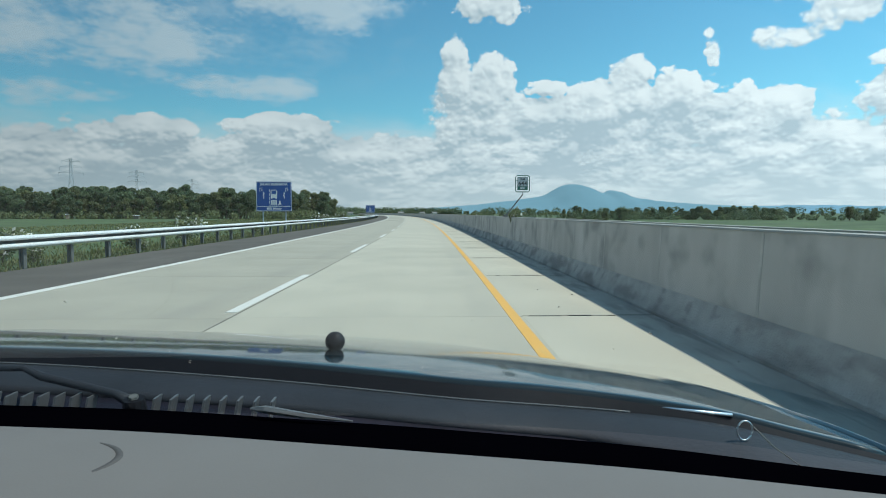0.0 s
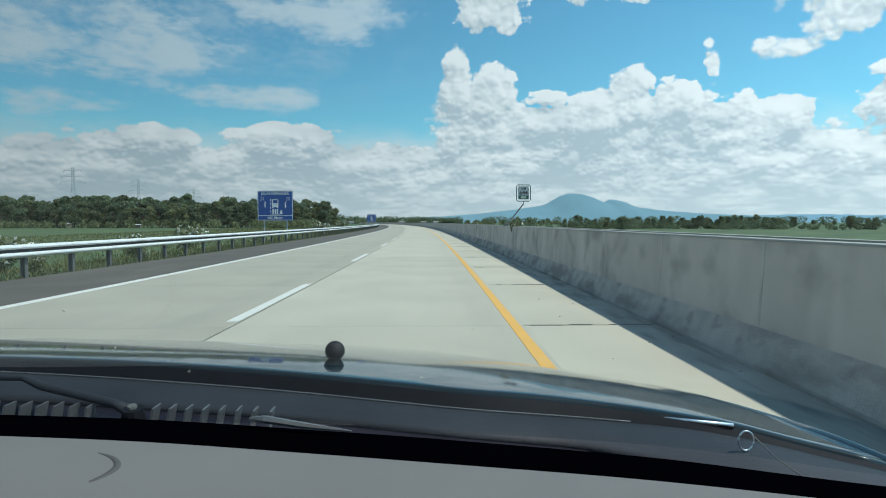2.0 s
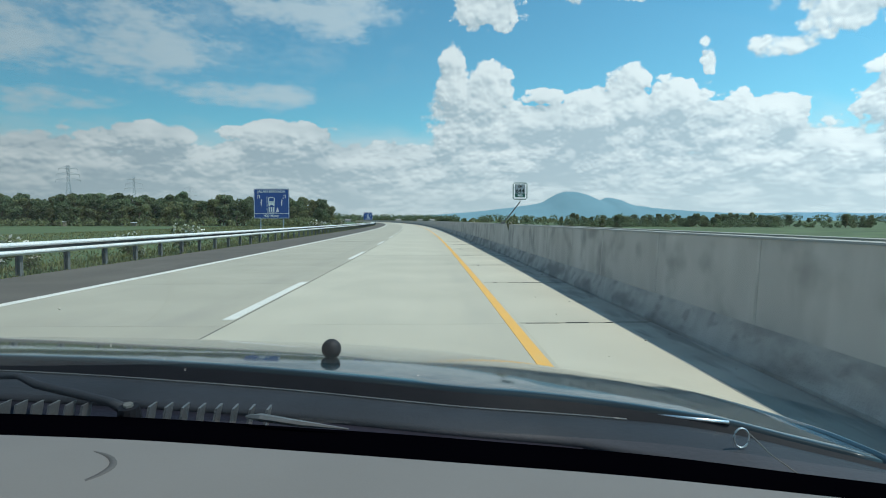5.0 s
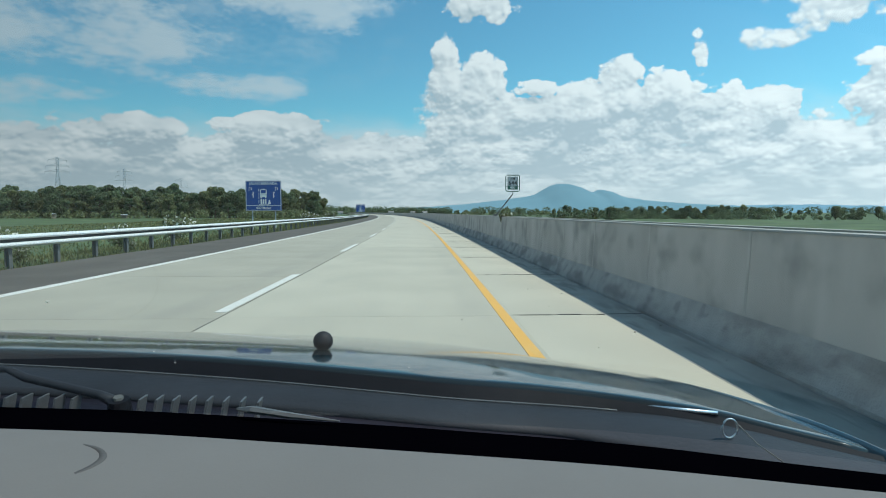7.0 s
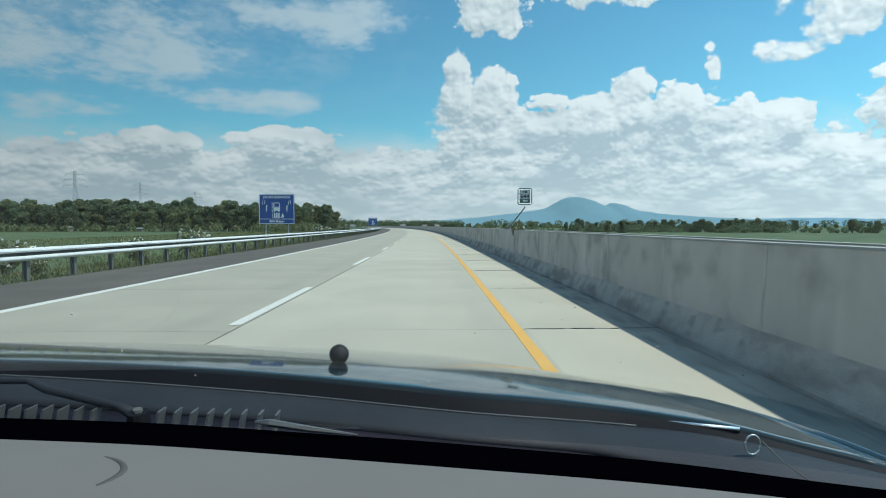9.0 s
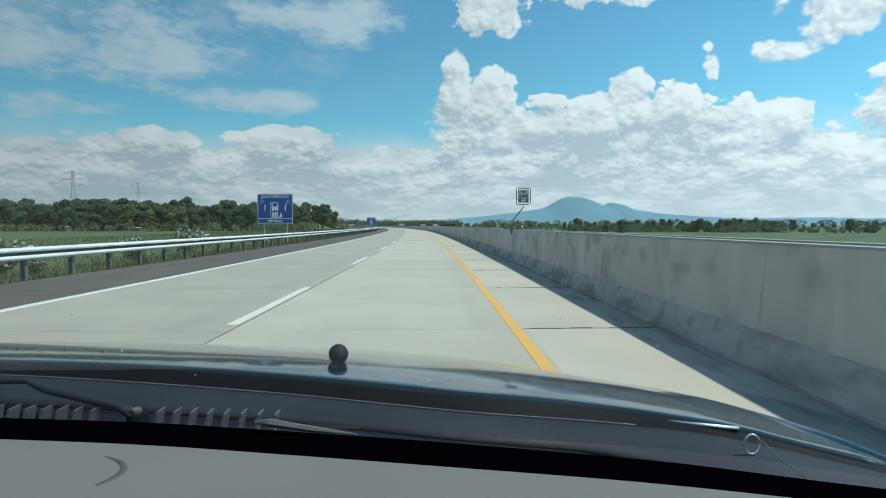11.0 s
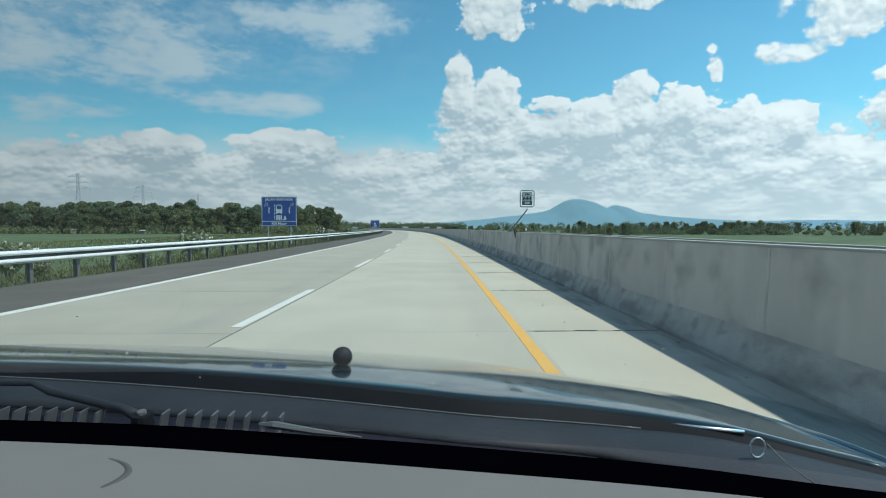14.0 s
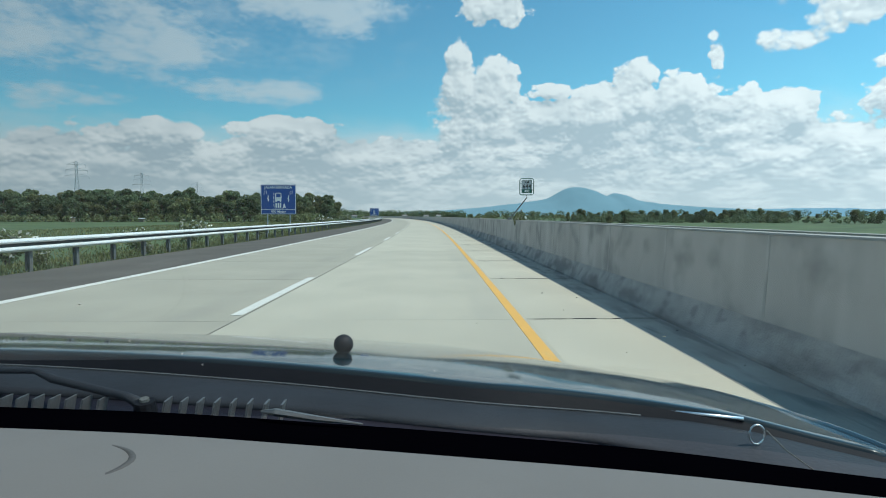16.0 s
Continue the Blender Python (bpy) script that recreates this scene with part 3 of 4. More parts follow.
for row, (d, step, top) in enumerate(((233, 4.2, 0.72), (240, 4.6, 1.0), (248, 5.0, 1.04), (258, 5.4, 1.1))):
    x = -38.0
    while x > -235:
        spots.append((x + rng.uniform(-1.5, 1.5), d + rng.uniform(-3, 3), top * (0.86 + 0.20 * min(1, (-x - 36) / 60)) + rng.uniform(-0.16, 0.16)))
        x -= step
for d, a, c, step, hgt in ((520, 34, 128, 6, 0.42), (205, 49, 95, 2.6, 0.32), (212, 52, 94, 2.6, 0.40), (190, 88, 111, 2.5, 0.36), (197, 91, 112, 2.6, 0.42),
                           (190, 115, 119, 2.0, 0.40), (170, 124, 133, 2.2, 0.38), (420, 190, 330, 7, 0.34)):
    x = a
    while x < c:
        spots.append((x + rng.uniform(-1, 1), d + rng.uniform(-6, 6), hgt * rng.uniform(0.85, 1.15)))
        x += step
spots += [(37, 112, 0.30), (34.5, 113, 0.24)]
used = set()
for i, (x, y, k) in enumerate(spots):
    j = int(rng.integers(0, 5))
    m = pose(x, y, ground_z(x - bend(y)) - 0.05, 0, 0, float(rng.uniform(0, 360))) @ Matrix.Diagonal((k, k, k, 1))
    if j not in used:
        used.add(j)
        kinds[j].matrix_world = m
    else:
        ob = copy_thing(kinds[j], Matrix())
        ob.matrix_world = m

# far woods, and undergrowth at the foot of the belt
rs = np.random.default_rng(21)


def woods(rows, height, size, per):
    pts = []
    for x0, x1, y0, y1, count in rows:
        for _ in range(count):
            u = rs.uniform()
            x, y = x0 + (x1 - x0) * u, y0 + (y1 - y0) * u + rs.uniform(-12, 12)
            h = height * rs.uniform(0.55, 1.15)
            q = rs.normal(size=(per, 3))
            q *= (rs.uniform(0.25, 1.0, per) ** 0.5 / np.linalg.norm(q, axis=1))[:, None] * np.array([h * 0.62, h * 0.62, h * 0.50])
            q[:, 2] += h * 0.5
            pts.append(q + np.array([x, y, -0.9]))
    return leaf_cards(np.concatenate(pts), size, rs)


p, f = woods([(-95, 45, 700, 740, 130), (-150, -60, 560, 600, 60), (40, 520, 680, 620, 90), (-70, 20, 900, 950, 60)], 8.5, 0.85, 110)
tagged(new("far_woods", pydata("far_woods", p, f, "leaf")), "distant dark green belt of trees along the horizon", "woods", kind="stuff")
p, f = woods([(-235, -37, 230, 228, 170), (34, 128, 515, 515, 40)], 3.2, 0.5, 60)

tagged(new("undergrowth", pydata("undergrowth", p, f, "leaf_light")), "shrubs and undergrowth at the foot of the trees", "shrubs", kind="stuff")
p, f = woods([(40, 330, 330, 300, 70), (20, 130, 195, 180, 60)], 1.7, 0.20, 130)
tagged(new("hedge", pydata("hedge", p, f, "leaf")), "dark green hedge and scrub beyond the median walls", "hedge", kind="stuff")
p, f = woods([(50, 95, 203, 203, 60), (89, 111, 188, 188, 36), (125, 132, 169, 169, 9)], 2.9, 0.20, 200)
tagged(new("right_copse", pydata("right_copse", p, f, "leaf")), "dense dark green copse beyond the median", "woods", kind="stuff")


def tufts(n, s0, s1, y0, y1, h0, h1, w, zf, seed, power=1.6):
    """Upright grass blades, denser near the start of the stretch."""
    rs = np.random.default_rng(seed)
    y = y0 + (y1 - y0) * rs.uniform(size=n) ** power
    s = rs.uniform(s0, s1, n)
    x = s + np.array([bend(v) for v in y])
    z = np.array([zf(v) for v in s])
    h = rs.uniform(h0, h1, n)
    an = rs.uniform(0, math.tau, n)
    dx, dy = np.cos(an) * w * (0.7 + 0.6 * y / 60), np.sin(an) * w * (0.7 + 0.6 * y / 60)
    lx, ly = rs.normal(size=n) * h * 0.35, rs.normal(size=n) * h * 0.35
    a = np.stack([x - dx, y - dy, z], 1)
    b = np.stack([x + dx, y + dy, z], 1)
    c = np.stack([x + lx, y + ly, z + h], 1)
    v = np.stack([a, b, c], 1).reshape(-1, 3)
    return v, [(3 * i, 3 * i + 1, 3 * i + 2) for i in range(n)]


v, f = tufts(26000, -12.2, S_SHOULDER + 0.1, 4, 170, 0.04, 0.17, 0.022, lambda s: ground_z(s), 5)
tagged(new("verge_grass", pydata("verge_grass", v, f, "blade")), "dry and green grass along the guard rail", "grass", kind="stuff")
v, f = tufts(30000, -60, -11.5, 8, 220, 0.10, 0.28, 0.05, lambda s: ground_z(s), 6, 1.2)
tagged(new("field_grass", pydata("field_grass", v, f, "blade")), "green crop and grass in the field", "grass", kind="stuff")


def make_bush(label, r, seed, pale=0.25):
    rs = np.random.default_rng(seed)
    t = thing("bush", label, "bush", group="roadside bushes")
    b = bmesh.new()
    blobs = []
    for k in range(7):
        an = k * 0.9
        e = (math.cos(an) * r * 0.5 * rs.uniform(0.5, 1.2), math.sin(an) * r * 0.5 * rs.uniform(0.5, 1.2), r * rs.uniform(0.5, 1.0))
        tube(b, [(0, 0, -0.05), (e[0] * 0.5, e[1] * 0.5, e[2] * 0.6), e], [0.025, 0.018, 0.008], 5)
        blobs.append((*e, r * 0.45, r * 0.4))
    part("stems", b, "bark", t)
    p, f = leaf_cards(crown_points(420, blobs, rs), 0.13, rs)
    o = new("foliage", pydata("foliage", p, f, "leaf_light"))
    o.parent = t
    p, f = leaf_cards(crown_points(int(420 * pale), blobs, rs) * np.array([1.05, 1.05, 1.1]), 0.10, rs)
    o = new("seed_heads", pydata("seed_heads", p, f, "petal"))
    o.parent = t
    return t


bush = make_bush("leafy roadside bush with pale seed heads behind the rail", 1.0, 31)
bush.matrix_world = along(-11.4, 66, ground_z(-11.4))
for s, y, k in ((-11.2, 71, 0.8), (-12.0, 92, 1.1), (-11.0, 118, 0.9), (-13.5, 34, 0.55), (-11.2, 17.5, 0.35), (-10.8, 23, 0.3), (-14.5, 21, 0.9), (-13.0, 27, 0.7), (-15.5, 40, 1.1), (-12.6, 45, 0.6)):
    o = copy_thing(bush, Matrix())
    o.matrix_world = along(s, y, ground_z(s)) @ pose(0, 0, 0, 0, 0, y * 37) @ Matrix.Diagonal((k, k, k, 1))
# a few weeds rooted in the gap between the median walls
weed = make_bush("straggling green weed growing between the median walls", 0.55, 32, 0.12)
weed.matrix_world = pose(3.55, 22.5, 0.78) @ Matrix.Diagonal((0.5, 0.5, 0.9, 1))
for y, k in ((47, 0.9), (63, 0.7)):
    o = copy_thing(weed, Matrix())
    o.matrix_world = along(3.55, y, 0.7) @ Matrix.Diagonal((k * 0.6, k, k, 1))
bm = sweep(bmesh.new(), [(3.17, -0.09), (3.17, 0.80), (3.97, 0.80), (3.97, -0.09)], ys)
solid("median_fill", bm, "grass", "weedy soil filling the gap between the median walls", "soil", "structure")

# ---- pylons ----


def make_pylon(height):
    t = thing("pylon", "grey lattice steel electricity pylon beyond the trees", "pylon", group="power line")
    b = bmesh.new()
    w0, w1, zw = height * 0.085, height * 0.018, height * 0.72

    def half(z):
        return w0 + (w1 - w0) * min(1, z / zw)
    levels = [height * q for q in (0, 0.16, 0.31, 0.44, 0.55, 0.64, 0.72, 0.80, 0.88, 0.95, 1.0)]
    r = 0.16
    for sx in (-1, 1):
        for sy in (-1, 1):
            tube(b, [(sx * half(z), sy * half(z), z) for z in levels], r, 4)
    part("legs", b, "pylon", t)
    b = bmesh.new()
    for a, c in zip(levels, levels[1:]):
        for s in (-1, 1):
            for k in (-1, 1):
                tube(b, [(k * half(a), s * half(a), a), (-k * half(c), s * half(c), c)], r * 0.6, 4)
                tube(b, [(s * half(a), k * half(a), a), (s * half(c), -k * half(c), c)], r * 0.6, 4)
    part("bracing", b, "pylon", t)
    for q, arm in ((0.74, 0.19), (0.84, 0.17), (0.94, 0.14)):
        b = bmesh.new()
        z, a = height * q, height * arm
        for s in (-1, 1):
            tube(b, [(s * a, 0, z), (0, w1, z)], r * 0.8, 4)
            tube(b, [(s * a, 0, z), (0, -w1, z)], r * 0.8, 4)
            tube(b, [(s * a, 0, z), (0, 0, z + height * 0.045)], r * 0.8, 4)
            tube(b, [(s * a, 0, z), (s * a, 0, z - height * 0.05)], r, 5)
        part("crossarm", b, "pylon", t)
    return t


pyl = make_pylon(55.0)
pyl.matrix_world = pose(-334, 600, -0.9, 0, 0, 20)
for x, y in ((-345, 760), (-352, 960)):
    copy_thing(pyl, pose(x, y, -0.9, 0, 0, 20))

# ---- signs ----


def text_part(txt, size, m, material, parent, name="lettering", label=""):
    cu = bpy.data.curves.new(name, "FONT")
    cu.body, cu.size, cu.align_x, cu.align_y, cu.extrude, cu.resolution_u = txt, size, "CENTER", "CENTER", 0.002, 3
    cu.offset = size * 0.018
    tmp = new("tmp_text", cu)
    me = bpy.data.meshes.new_from_object(tmp.evaluated_get(bpy.context.evaluated_depsgraph_get()))
    bpy.data.objects.remove(tmp)
    me.materials.clear()
    me.materials.append(M[material])
    ob = new(name, me)
    ob.parent = parent
    ob.matrix_local = m
    if label:
        tagged(ob, label)
    return ob


def plate(x0, x1, z0, z1, y0, y1, r=0.0):
    return box(bmesh.new(), x0, x1, y0, y1, z0, z1, r)


def make_blue_sign(foot):
    """Upright panel facing back along the road; its foot is at the origin."""
    t = thing("road_sign", "large blue road sign with white border and pictograms on two posts", "road sign", group="blue road signs")
    w, z0, z1 = 2.95, 1.35, 3.85
    panel = part("panel", plate(-w / 2, w / 2, z0, z1, -0.03, 0.03, 0.008), "blue", t)
    for x in (-0.95, 0.95):
        b = tube(bmesh.new(), [(x, 0.09, -foot), (x, 0.09, z1 - 0.2)], 0.055, 10)
        part("post", b, "sign_grey", t, "pale grey steel post")
    e = 0.06
    b = bmesh.new()
    for a in ((-w / 2 + 0.02, w / 2 - 0.02, z1 - e, z1 - 0.02), (-w / 2 + 0.02, w / 2 - 0.02, z0 + 0.02, z0 + e),
              (-w / 2 + 0.02, -w / 2 + e, z0 + e, z1 - e), (w / 2 - e, w / 2 - 0.02, z0 + e, z1 - e), (-w / 2 + e, w / 2 - e, z0 + 0.40, z0 + 0.44)):
        box(b, a[0], a[1], -0.036, -0.030, a[2], a[3])
    part("border", b, "sign_white", panel)
    up = pose(0, -0.034, z1 - 0.24, 90)
    text_part("JALAN BERNADA", 0.30, up, "sign_white", panel)
    text_part("400 Meter", 0.30, pose(0, -0.034, z0 + 0.22, 90), "sign_white", panel)
    # pictograms: a car on a rumble strip, note signs at both sides, a cone
    up_by = 0.5
    b = bmesh.new()
    for x0, x1, a, c in ((-0.26, 0.26, 1.98, 2.22), (-0.20, 0.20, 2.60, 2.66), (-0.27, -0.20, 2.22, 2.60), (0.20, 0.27, 2.22, 2.60), (-0.24, -0.13, 1.88, 1.98),
                         (0.13, 0.24, 1.88, 1.98), (-0.20, 0.20, 2.24, 2.30)):
        box(b, x0, x1, -0.036, -0.030, a + up_by, c + up_by)
    part("car_pictogram", b, "sign_white", panel)
    b = bmesh.new()
    for k in range(4):
        box(b, -0.40, -0.35, -0.036, -0.030, 2.00 + k * 0.32, 2.22 + k * 0.32)
    for k in range(3):
        box(b, -0.24 + k * 0.18, -0.12 + k * 0.18, -0.036, -0.030, 1.92, 2.30)
    box(b, -0.40, 0.42, -0.036, -0.030, 1.86, 1.90)
    part("strip_pictogram", b, "sign_white", panel)
    b = bmesh.new()
    q = [b.verts.new(v) for v in ((0.36, -0.035, 1.90), (0.62, -0.035, 1.90), (0.52, -0.035, 2.25), (0.46, -0.035, 2.25))]
    b.faces.new(q)
    r = bmesh.ops.extrude_face_region(b, geom=b.faces[:])
    bmesh.ops.translate(b, vec=(0, 0.004, 0), verts=[v for v in r["geom"] if isinstance(v, bmesh.types.BMVert)])
    part("cone_pictogram", b, "sign_white", panel)
    for s in (-1, 1):
        b = bmesh.new()
        x = s * 0.85
        tube(b, [(x, -0.034, 2.40), (x, -0.034, 2.95), (x + 0.07, -0.034, 2.86), (x - 0.06, -0.034, 2.68), (x + 0.06, -0.034, 2.56), (x, -0.034, 2.50)], 0.024, 6)
        x = s * 1.08
        tube(b, [(x - 0.09, -0.034, 3.05), (x - 0.09, -0.034, 3.28), (x + 0.09, -0.034, 3.32), (x + 0.09, -0.034, 3.10)], 0.022, 6)
        tube(b, [(x - 0.12, -0.034, 3.05), (x - 0.08, -0.034, 3.05)], 0.04, 8)
        tube(b, [(x + 0.06, -0.034, 3.10), (x + 0.10, -0.034, 3.10)], 0.04, 8)
        part("note_pictogram", b, "sign_white", panel)
    return t


sg = make_blue_sign(0.85)
sg.matrix_world = along(-12.9, 52, 0.10)
copy_thing(sg, along(-12.6, 205, 0.10))


def make_km_sign():
    """Distance board on a bent pole clamped to the coping; origin at the clamp."""
    t = thing("distance_sign", "kilometre board in a dark green frame on a leaning bent pole", "road sign", group="distance boards")
    b = tube(bmesh.new(), [(0, 0, 0.02), (0.10, 0, 0.14), (0.62, 0, 0.80), (0.70, 0, 0.90), (0.70, 0, 1.04)], 0.026, 10)
    part("pole", b, "post", t)
    part("clamp", plate(-0.08, 0.08, -0.01, 0.10, -0.06, 0.06, 0.01), "post", t)
    cx, z0, z1, w = 0.70, 1.02, 1.68, 0.57
    fr = part("frame", tube(bmesh.new(), [(cx - w / 2, 0, z0 + 0.05), (cx - w / 2 + 0.05, 0, z0), (cx + w / 2 - 0.05, 0, z0), (cx + w / 2, 0, z0 + 0.05),
                                          (cx + w / 2, 0, z1 - 0.05), (cx + w / 2 - 0.05, 0, z1), (cx - w / 2 + 0.05, 0, z1), (cx - w / 2, 0, z1 - 0.05),
                                          (cx - w / 2, 0, z0 + 0.05)], 0.02, 8), "sign_green", t, "dark green tubular frame")
    b = bmesh.new()
    for z in (z0 + 0.2, z1 - 0.2):
        for s in (-1, 1):
            tube(b, [(cx + s * (w / 2 - 0.08), 0, z), (cx + s * w / 2, 0, z)], 0.01, 6)
    part("tab", b, "sign_green", fr)
    pa = part("panel", plate(cx - 0.215, cx + 0.215, z0 + 0.07, z1 - 0.06, -0.008, 0.008, 0.003), "sign_green", t)
    part("number_field", plate(cx - 0.195, cx + 0.195, z0 + 0.23, z1 - 0.075, -0.012, -0.0085), "sign_grey", pa)
    text_part("KM", 0.13, pose(cx, -0.014, z1 - 0.15, 90), "sign_black", pa)
    text_part("644", 0.24, pose(cx, -0.014, z0 + 0.335, 90), "sign_black", pa)
    text_part("400", 0.14, pose(cx, -0.011, z0 + 0.15, 90), "sign_white", pa)
    return t


km = make_km_sign()
km.matrix_world = along(3.05, 25, WALL_TOP)
copy_thing(km, along(3.05, 225, WALL_TOP))

# ---- field huts ----


def make_hut(w, d, h, label):
    t = thing("field_hut", label, "hut", group="field huts")
    part("walls", box(bmesh.new(), -w / 2, w / 2, -d / 2, d / 2, -0.1, h), "plank", t)
    b = bmesh.new()
    sheet(b, lambda u, v: (-w * 0.62 + w * 1.24 * u, -d * 0.65 + d * 1.3 * v, h + 0.02 + 0.5 * (1 - abs(2 * v - 1)) * h * 0.4), 12, 4, 0.05)
    part("roof", b, "tin", t, "white sheet roof")
    return t


hut = make_hut(2.4, 1.8, 1.2, "small plank field hut with a white sheet roof")
hut.matrix_world = pose(-103, 225, -0.85, 0, 0, 12)
copy_thing(hut, pose(-126, 222, -0.85, 0, 0, -20) @ Matrix.Diagonal((0.8, 0.8, 1.3, 1)))


def make_house(label):
    t = thing("house", label, "house", group="far houses")
    part("wall", box(bmesh.new(), -4, 4, -3, 3, -0.2, 3.0), "plaster", t)
    b = bmesh.new()
    sheet(b, lambda u, v: (-4.5 + 9 * u, -3.6 + 7.2 * v, 3.0 + 1.8 * (1 - abs(2 * v - 1))), 2, 2, 0.12)
    part("roof", b, "tiles", t, "grey pitched roof")
    for x in (-2.2, 2.0):
        part("window", box(bmesh.new(), x - 0.6, x + 0.6, -3.04, -2.98, 1.0, 2.2), "rubber", t)
    return t


house = make_house("small white house with a grey roof among far trees")
house.matrix_world = pose(-18, 560, -0.9, 0, 0, 15) @ Matrix.Diagonal((0.6, 0.6, 0.75, 1))
for x, y, r in ((2, 560, -10), (12, 530, 30), (-62, 545, 5)):
    o = copy_thing(house, Matrix())
    o.matrix_world = pose(x, y, -0.9, 0, 0, r) @ Matrix.Diagonal((0.55, 0.55, 0.7, 1))

# ---- the car ----
CAR_L, CAR_R = -1.22, 0.67
K = 1.12
car = thing("car", "dark grey car with a dusty bonnet in the overtaking lane", "car")

rear_y = curve([(-1.30, 1.00), (-0.69, 1.00), (-0.30, 0.935), (0.04, 0.86), (0.315, 0.80), (0.40, 0.75)])
rear_z = curve([(-1.30, 1.076), (-0.65, 1.0686), (-0.417, 1.0633), (-0.191, 1.0563), (0.052, 1.0456), (0.26, 1.038), (0.40, 1.0385), (0.47, 1.031), (0.55, 1.022)])
strip_y = curve([(-1.30, 0.80), (-0.53, 0.785), (0.032, 0.71), (0.30, 0.645), (0.444, 0.575)])
hood_z = curve([(-1.30, 1.084), (-0.65, 1.0825), (-0.423, 1.081), (-0.262, 1.0766), (-0.088, 1.0693), (0.052, 1.0618), (0.166, 1.0556), (0.261, 1.049), (0.341, 1.0452), (0.397, 1.0435), (0.465, 1.0338), (0.55, 1.0236)])
strip_z = curve([(-0.93, 1.061), (-0.515, 1.0555), (-0.335, 1.0531), (-0.156, 1.0475), (0.038, 1.0431), (0.219, 1.0385), (0.346, 1.0385), (0.467, 1.0425)])
dash_z = curve([(-0.93, 1.066), (-0.456, 1.0598), (-0.295, 1.0577), (-0.137, 1.0533), (0.033, 1.0493), (0.188, 1.0463), (0.312, 1.0434), (0.41, 1.0415)])
dash_y = curve([(-1.30, 0.70), (-0.47, 0.694), (0.028, 0.622), (0.26, 0.575), (0.41, 0.534)])


def full(x, y, z):
    """From the draft round the eye, in which the cabin's front is drawn, to metres."""
    return (x * K, y * K, EYE_Z + (z - EYE_Z) * K)


def car_part(name, bm, material, parent, label="", smooth=False):
    for v in bm.verts:
        v.co = full(*v.co)
    return part(name, bm, material, parent, label, smooth)


FRONT = 1.67 * K      # where the bonnet's far edge stands against the road
front_drop = curve([(-0.653, 0.186), (-0.44, 0.191), (-0.283, 0.1963), (-0.099, 0.2045), (0.06, 0.2185), (0.182, 0.2384), (0.259, 0.2537), (0.31, 0.262)])


def hood_point(u, v):
    """A bonnet that bows ever faster from its rear edge down to the nose."""
    x = CAR_L + 0.08 + 1.74 * u
    _, y0, z0 = full(x / K, rear_y(x / K), hood_z(x / K))
    drop = front_drop(x / FRONT)
    far, z1 = FRONT - y0, EYE_Z - FRONT * drop
    y = y0 + (FRONT + 0.22 - y0) * v
    w = (y - y0) / far
    lead = 0.045 * far / (z0 - z1)
    bow = max(1.2, (drop * far / (z0 - z1) - lead) / (1 - lead))
    z = z1 + (z0 - z1) * (1 - lead * w - (1 - lead) * w ** bow) if w < 1 else z1 - drop * (y - FRONT) - 0.9 * (y - FRONT) ** 2
    side = max(0, (u - 0.7) / 0.3) * max(0, min(1, 4 * w * (1 - w)))
    return (x, y, z - 0.003 * max(0, 1 - w / 0.02) ** 2 - 0.006 * side)


part("bonnet", sheet(bmesh.new(), hood_point, 64, 80, 0.02), "paint", car, "dark grey glossy bonnet with a film of dust", True)
fender_z = curve([(0.60, 0.993), (0.80, 0.987), (0.88, 0.981), (0.97, 0.970), (1.12, 0.9485), (1.37, 0.907), (1.74, 0.832), (2.0, 0.77), (2.25, 0.69)])


def wing_point(x_in, x_out, y0):
    def f(u, v):
        y = y0 + (FRONT + 0.22 - y0) * v
        z = fender_z(y)
        s = (0.0, 0.12, 0.25, 0.55, 0.85, 1.0)
        h = (-0.010, -0.003, 0.0, -0.016, -0.06, -0.45)
        i = min(len(s) - 2, int(u * 5))
        t = u * 5 - i
        return (x_in + (x_out - x_in) * (s[i] + (s[i + 1] - s[i]) * t), y, z + h[i] + (h[i + 1] - h[i]) * t)
    return f


part("wing", sheet(bmesh.new(), wing_point(0.606, CAR_R, 0.66), 20, 34), "paint", car, "", True)
part("wing", sheet(bmesh.new(), wing_point(CAR_L + 0.074, CAR_L, 1.05), 20, 26), "paint", car, "", True)

# cowl: a raised lip behind the bonnet, then a well that runs up to the glass


def lip_share(x):
    return 0.45 + 0.45 * min(1, max(0, (x - 0.20) / 0.18))


def cowl_lip(u, v):
    x = -0.93 + 1.52 * u
    a, c = rear_y(x) - 0.020, strip_y(x)
    y = a + (c - a) * lip_share(x) * v
    return (x, y, rear_z(x) - 0.006 + 0.004 * math.sin(math.pi * v) - 0.014 * v)


def cowl_well(u, v):
    x = -0.93 + 1.52 * u
    a, c = rear_y(x) - 0.020, strip_y(x)
    y = a + (c - a) * (lip_share(x) + (1 - lip_share(x)) * v)
    return (x, y, rear_z(x) - 0.026 - 0.022 * math.sin(math.pi * v) + (strip_z(x) - rear_z(x) + 0.020) * v)


cowl = car_part("cowl", sheet(bmesh.new(), cowl_lip, 48, 8, 0.012), "cowl", car, "dusty grey plastic cowl panel", True)
# black strip across the gap between bonnet and cowl
car_part("weather_seal", sheet(bmesh.new(), lambda u, v: (-0.98 + 1.56 * u, rear_y(-0.98 + 1.56 * u) - 0.003 - 0.016 * v,
                                                        hood_z(-0.98 + 1.56 * u) - 0.005 + (rear_z(-0.98 + 1.56 * u) - hood_z(-0.98 + 1.56 * u) - 0.004) * v), 48, 4),
         "rubber", cowl, "black strip under the bonnet's rear edge", True)
